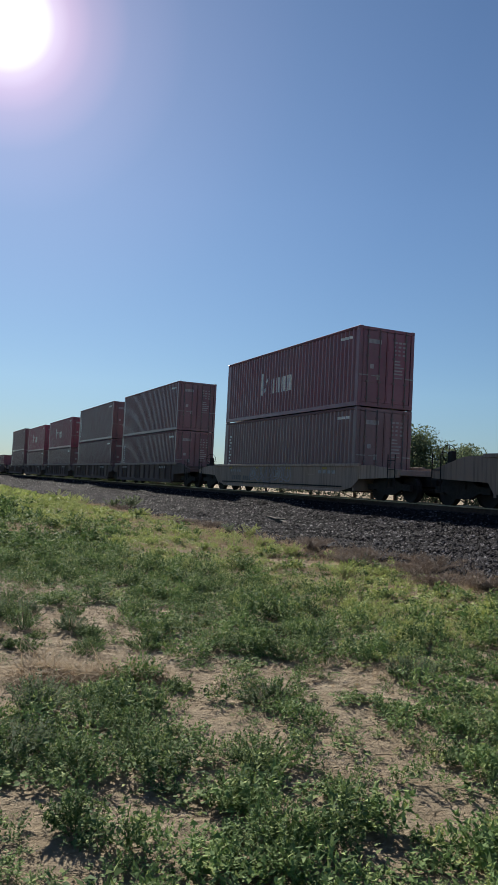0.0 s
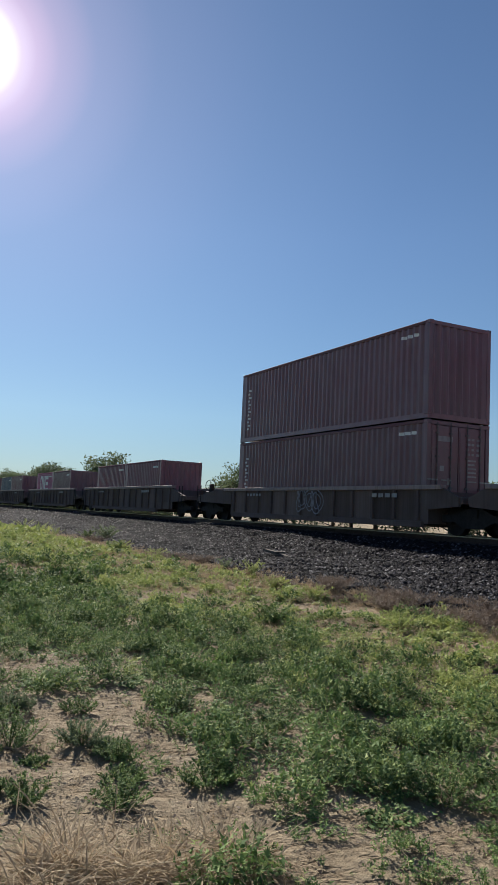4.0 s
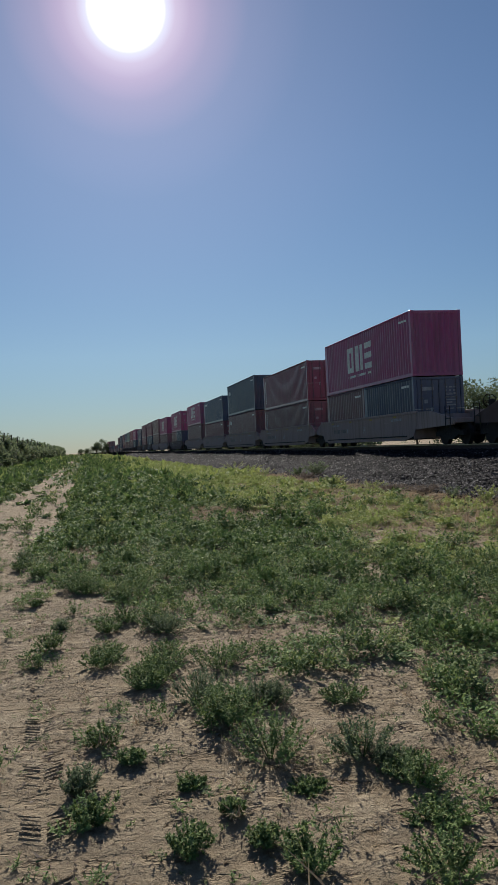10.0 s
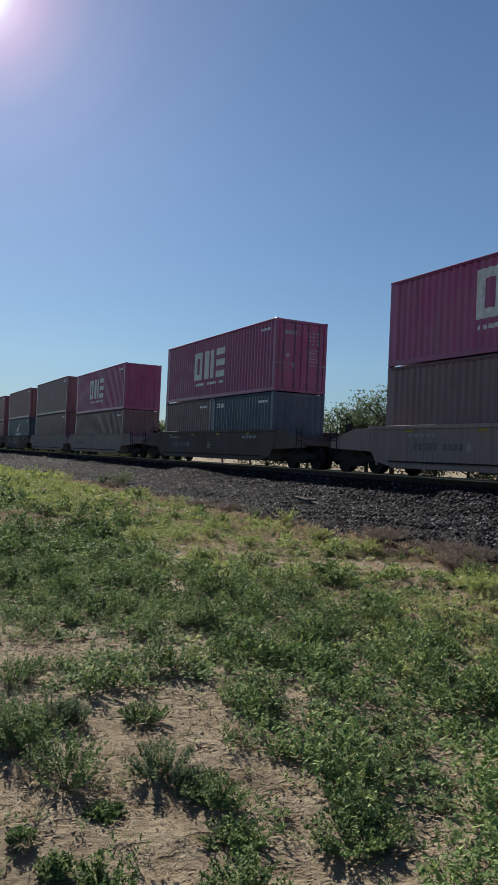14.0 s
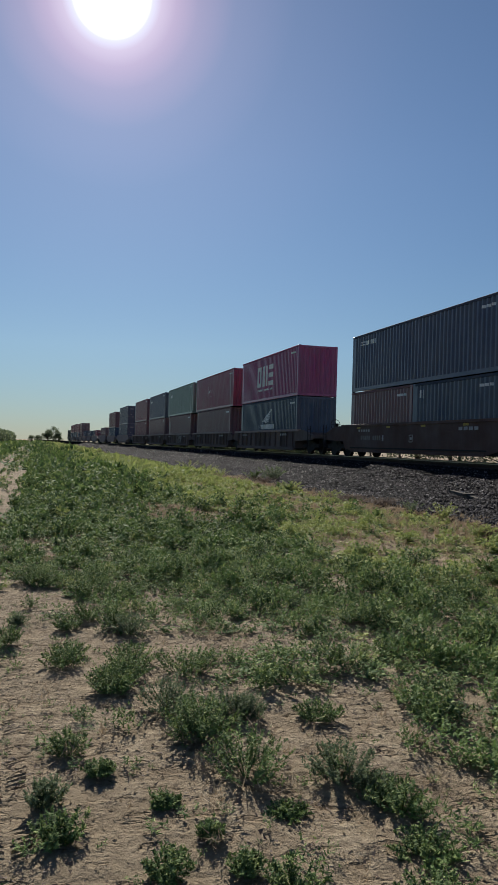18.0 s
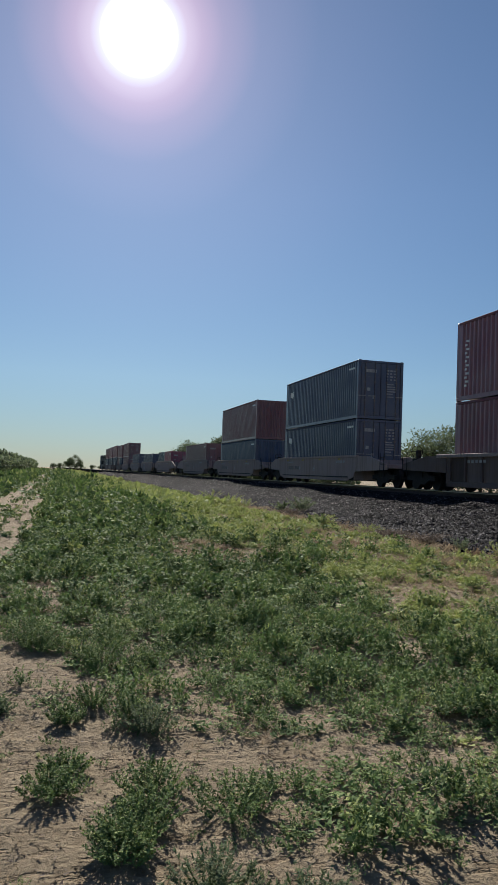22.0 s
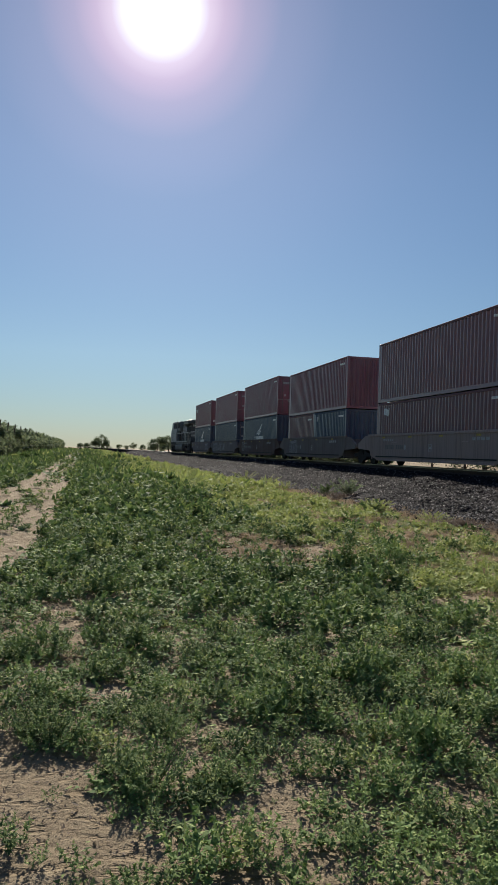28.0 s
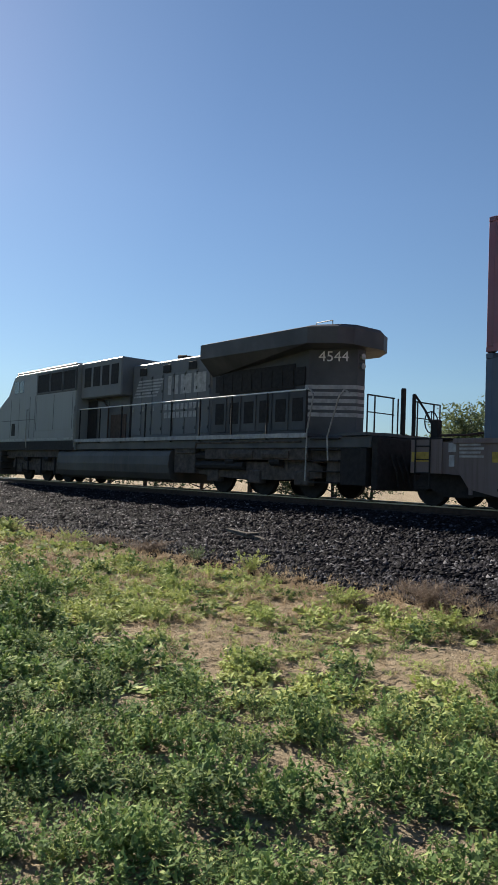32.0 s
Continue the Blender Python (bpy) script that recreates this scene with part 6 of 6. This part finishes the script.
FAR_WEEDS = ((0.2, 13.15, 0.22, 0.22), (0.9, 13.0, 0.24, 0.22), (1.0, 10.8, 0.18, 0.2), (0.5, 11.1, 0.13, 0.15), (0.42, 10.0, 0.16, 0.18), (0.82, 9.6, 0.18, 0.18), (1.1, 8.6, 0.2, 0.2), (1.32, 8.75, 0.16, 0.18), (0.8, 12.35, 0.24, 0.24), (1.1, 12.3, 0.14, 0.14),
             (0.3, 12.95, 0.2, 0.2), (0.68, 11.4, 0.17, 0.15), (0.1, 11.35, 0.1, 0.09), (1.25, 9.65, 0.24, 0.2), (0.9, 9.95, 0.2, 0.18), (0.7, 9.3, 0.16, 0.17), (-0.3, 14.6, 0.14, 0.16), (-0.6, 16.2, 0.16, 0.18), (0.15, 21.6, 0.26, 0.36), (-0.2, 12.4, 0.08, 0.08))
for _i, (_x, _y, _r, _h) in enumerate(START_WEEDS + TRACK_WEEDS + FAR_WEEDS):
    upright_weed(_x, _y, _r, _h, 50 + _i, GREEN if _i % 5 else SAGE)
for _i, (_x, _y, _r) in enumerate(((1.0, 6.0, 0.34), (1.3, 5.95, 0.38), (1.6, 5.95, 0.34), (1.85, 5.85, 0.25), (1.15, 6.2, 0.3))):
    weed_plant(_x, _y, 0.09, _r * 1.2, 620, 0.3, STRAW, "flattened tuft of dry straw-coloured grass", "dry_grass_tuft", 40, 80 + _i, 0.022, 0.05)
weed_plant(3.97, 18.4, 0.72, 0.22, 420, 0.08, GREEN, "tall stalky green weed", seed=3, stems=7)
weed_plant(4.25, 18.2, 0.5, 0.2, 300, 0.08, GREEN, "tall stalky green weed", seed=4, stems=7)
weed_plant(10.2, 35.8, 0.75, 0.75, 1300, 0.11, SAGE, "grey-green bush at the foot of the ballast", "bush", 22, 6)
weed_plant(9.6, 36.6, 0.5, 0.6, 800, 0.11, GREEN, "low green bush at the foot of the ballast", "bush", 18, 7)
weed_plant(9.4, 34.4, 0.28, 1.0, 900, 0.20, BRUSH, "pile of dead brown brush", "brush_pile", 30, 8, 0.07)
weed_plant(9.2, 19.9, 0.42, 0.36, 700, 0.07, LIME, "round yellow-green bush on the ballast edge", "bush", 18, 9)
weed_plant(9.3, 21.6, 0.34, 0.4, 500, 0.07, SAGE, "grey-green bush on the ballast edge", "bush", 16, 10)
for _i, (_x, _y, _r) in enumerate(((8.3, 16.6, 0.45), (8.9, 15.8, 0.6), (9.5, 16.4, 0.4), (9.6, 14.9, 0.6), (8.5, 14.6, 0.5), (9.1, 13.6, 0.75), (8.2, 13.0, 0.5), (9.9, 13.2, 0.5), (8.9, 12.4, 0.6), (9.5, 11.9, 0.7), (8.7, 11.3, 0.75), (8.2, 10.3, 0.5), (9.1, 10.2, 0.7), (8.6, 9.4, 0.6), (9.3, 23.4, 0.6), (8.9, 24.8, 0.7))):
    weed_plant(_x, _y, 0.13 + 0.08 * (_i * 7 % 4), _r * 1.25, 900 + int(3600 * _r), 0.12, BRUSH, "tangle of dead brown brush", "brush_pile", 30, 20 + _i, 0.06)
for _i, (_x, _y, _h, _r) in enumerate(((8.0, 16.6, 0.3, 0.6), (7.9, 14.9, 0.3, 0.45), (7.2, 11.5, 0.3, 0.5), (8.9, 26.0, 0.35, 0.6), (8.6, 29.0, 0.4, 0.7), (8.9, 40.0, 0.5, 0.8), (9.3, 45.0, 0.6, 0.9), (9.5, 51.0, 0.6, 1.0), (9.3, 31.0, 0.3, 0.6), (5.6, 12.3, 0.3, 0.4), (5.9, 13.0, 0.28, 0.35))):
    weed_plant(_x, _y, _h, _r, 1500, 0.052, LIME if _x > 7 else GREEN, "bright green clump of weeds", seed=40 + _i, stems=20)


# ---- trees ----
BARK = plain("bark", (0.075, 0.058, 0.045), 0.9, 0, 12)
TREE_LEAF = leafy("tree_leaf", (0.08, 0.108, 0.065), (0.105, 0.14, 0.075), (0.15, 0.18, 0.10), 0.35, 0.3)
PALE_LEAF = leafy("pale_tree_leaf", (0.085, 0.115, 0.065), (0.11, 0.145, 0.075), (0.16, 0.19, 0.10), 0.32, 0.3)
# orchard green is lightened to paint in the haze over the row
ORCHARD_LEAF = leafy("hazed_orchard_leaf", (0.10, 0.135, 0.085), (0.14, 0.18, 0.10), (0.22, 0.25, 0.13), 0.4, 0.4)


def tree(height, spread_, leaves, leaf, seed, mat, low=0.25, name="tree"):
    """A tapered trunk with limbs; leaves in clumps round the limb ends."""
    rng = np.random.default_rng(seed)
    root = new(name)
    bm = bmesh.new()
    top = Vector((rng.normal(0, 0.04) * height, rng.normal(0, 0.04) * height, height * 0.62))
    cyl(bm, (0, 0, -0.1), top, height * 0.03, 8, height * 0.012)
    tips = []
    for k in range(22):
        f = rng.uniform(low, 1.0)
        a = rng.uniform(0, 6.28)
        start = top * f
        reach = spread_ * rng.uniform(0.45, 1.0) * (1.15 - 0.55 * abs(f - 0.55))
        end = start + Vector((math.cos(a) * reach, math.sin(a) * reach, height * rng.uniform(0.06, 0.36)))
        end.z = min(end.z, height * 0.93)
        cyl(bm, start, end, height * 0.011, 4, height * 0.004)
        tips.append(end)
    tips.append(Vector((top.x, top.y, height * 0.9)))
    part("trunk", bm, BARK, root, "grey-brown trunk and limbs")
    pts = np.array([list(t) for t in tips])
    k = rng.integers(0, len(pts), leaves)
    c = pts[k] + np.clip(rng.normal(0, 1, (leaves, 3)), -1.7, 1.7) * np.array([spread_ * 0.19, spread_ * 0.19, height * 0.07])
    c[:, 2] = np.maximum(c[:, 2], height * low * 0.45)
    a, e = rng.uniform(0, 6.28, leaves), rng.normal(0.1, 0.6, leaves)
    d = np.stack([np.cos(a) * np.cos(e), np.sin(a) * np.cos(e), np.sin(e)], -1) * (leaf * rng.uniform(0.6, 1.3, leaves))[:, None]
    s = np.stack([-np.sin(a), np.cos(a), rng.normal(0, 0.6, leaves)], -1) * leaf * 0.3
    quads = np.stack([c, c + d * 0.5 + s, c + d, c + d * 0.5 - s], 1)
    part("crown", leaf_mesh("crown", blades(quads), mat), None, root)
    return root


# the planted row along the dirt track
_rng = random.Random(4)
_kinds = [tree(3.4 + 0.35 * k, 1.35, 2200, 0.27, 100 + k, ORCHARD_LEAF, 0.1, "orchard_tree") for k in range(4)]
_slim = [tree(3.4 + 0.4 * k, 1.5, 600, 0.5, 110 + k, ORCHARD_LEAF, 0.1, "orchard_tree") for k in range(3)]
for _k, _t in enumerate(_kinds):
    _t.location = (-9.4 + 0.2 * _k, 26.0 + 2.1 * _k, 0)
    tagged(_t, "dense dark green orchard tree in a planted row", "tree", "orchard row")
for _k, _t in enumerate(_slim):
    _t.location = (-9.5, 122.6 + 2.1 * _k, 0)
    tagged(_t, "dense dark green orchard tree in a planted row", "tree", "orchard row")
for _i in range(147):
    _y = 34.4 + 2.1 * _i if _i < 42 else 128.9 + 2.2 * (_i - 42)
    copy_thing(_kinds[_rng.randrange(4)] if _i < 42 else _slim[_rng.randrange(3)], pose(-9.5 + _rng.uniform(-0.35, 0.35), _y + _rng.uniform(-0.4, 0.4), 0, 0, 0, _rng.uniform(0, 360)))
for _i in range(60):
    copy_thing(_slim[_rng.randrange(3)], pose(-13.0 + _rng.uniform(-0.5, 0.5), 30 + 4.0 * _i, 0, 0, 0, _rng.uniform(0, 360)))
for _i in range(14):
    _p = new("trellis_post", shared(("trellis_post", 0), lambda: (lambda bm: (cyl(bm, (0, 0, 0), (0, 0, 4.4), 0.07, 8), bm)[-1])(bmesh.new()), BARK))
    _p.matrix_basis = pose(-8.9, 40 + 9 * _i, -0.1, 0, 7, _rng.uniform(-20, 20))
    tagged(_p, "leaning wooden trellis post among the trees", "post", "trellis posts")

# trees beyond the track
_big = [tree(8.5, 3.4, 3600, 0.46, 200, TREE_LEAF, 0.3), tree(9.5, 4.0, 3900, 0.5, 201, PALE_LEAF, 0.15), tree(6.5, 3.6, 3200, 0.46, 202, PALE_LEAF, 0.05), tree(10.0, 3.6, 3900, 0.5, 203, TREE_LEAF, 0.25), tree(7.0, 4.4, 3900, 0.5, 204, TREE_LEAF, 0.02), tree(3.0, 3.6, 1500, 0.44, 205, PALE_LEAF, 0.02, "shrub"), tree(9.5, 4.0, 6000, 0.31, 206, PALE_LEAF, 0.12), tree(6.5, 3.6, 5000, 0.3, 207, PALE_LEAF, 0.05)]
for _t, _at in zip(_big, ((40, 172), (52, 190), (50, 176), (41, 180), (36, 150), (33, 140), (40, 20), (38, 14))):
    _t.location = (*_at, 0)
    tagged(_t, "broadleaf tree with a ragged green crown", "tree", "trees beyond the track")
tagged(_big[5], "low pale green shrub beyond the track", "shrub", "trees beyond the track")
for _k, _az, _d, _s in ((3, 17.15, 150, 1.2), (3, 16.2, 146, 0.95), (0, 18.5, 146, 1.0), (4, 18.6, 125, 1.0), (4, 19.8, 120, 0.9), (4, 21.2, 116, 0.75), (3, 12.9, 180, 1.1), (1, 12.2, 186, 1.08), (4, 11.2, 198, 1.3), (4, 10.35, 210, 1.32), (1, 9.6, 225, 1.12), (0, 7.4, 285, 0.95), (4, 8.0, 265, 0.8), (4, 14.2, 165, 0.95), (2, 15.2, 155, 0.95), (4, 13.5, 172, 0.95), (4, 15.8, 150, 0.85),
                        (4, 7.0, 300, 0.9), (4, 6.2, 310, 1.0), (4, 5.4, 330, 0.9), (4, 9.9, 222, 1.35), (1, 11.7, 190, 1.05), (4, 12.6, 180, 1.1), (3, 14.0, 160, 0.9), (4, 16.9, 138, 1.1), (0, 17.9, 128, 0.95), (5, 12.6, 150, 1.0), (5, 14.0, 140, 0.9), (5, 15.6, 128, 1.0), (5, 17.2, 118, 0.9), (5, 18.6, 110, 0.9), (5, 20.4, 105, 0.8), (5, 11.2, 170, 1.0), (5, 9.8, 190, 1.0),
                        (2, 31.5, 78, 0.7), (2, 34.6, 70, 0.95), (1, 36.0, 68, 0.72), (1, 37.9, 66, 0.84), (1, 30.8, 80, 0.74), (2, 28.4, 84, 1.1), (2, 27.2, 88, 0.85), (2, 39.4, 65, 0.95), (2, 41.0, 63, 0.9), (2, 43.5, 60, 0.8), (1, 25.0, 96, 0.5), (2, 46.0, 58, 0.7), (2, 52.5, 56, 0.95), (1, 54.0, 55, 0.8), (2, 58.0, 55, 0.8)):
    _a = radians(_az)
    copy_thing(_big[_k + 5 if _az > 24 else _k], pose(0.4 + _d * math.sin(_a), 5 + _d * math.cos(_a), 0, 0, 0, _rng.uniform(0, 360)) @ Matrix.Scale(1, 4)).scale = (_s, _s, _s)
for _az, _d, _s, _k in ((-0.2, 420, 0.55, 2), (0.3, 430, 0.6, 2), (0.9, 440, 0.75, 0), (1.3, 450, 0.95, 1), (1.7, 455, 0.7, 2), (2.6, 800, 0.8, 2), (3.1, 820, 0.7, 2), (3.6, 800, 0.8, 1), (4.3, 700, 0.8, 2), (5.2, 600, 0.9, 2), (5.9, 500, 0.9, 2), (6.6, 420, 0.9, 1)):
    _a = radians(_az)
    copy_thing(_big[_k], pose(0.4 + _d * math.sin(_a), 5 + _d * math.cos(_a), 0, 0, 0, _rng.uniform(0, 360))).scale = (_s, _s, _s)


# ---- the train runs along the track towards -y ----
def train_shift(t):
    return 21.2932 * t + 0.015885 * t * t + 1.376e-5 * t ** 3


def motions():
    for ob, s, z in THINGS:
        walk(ob, [(t, pose(TRACK_X, s - train_shift(t), z)) for t in (0.0, 8.0, 16.0, 24.0, 32.0)])


motions()
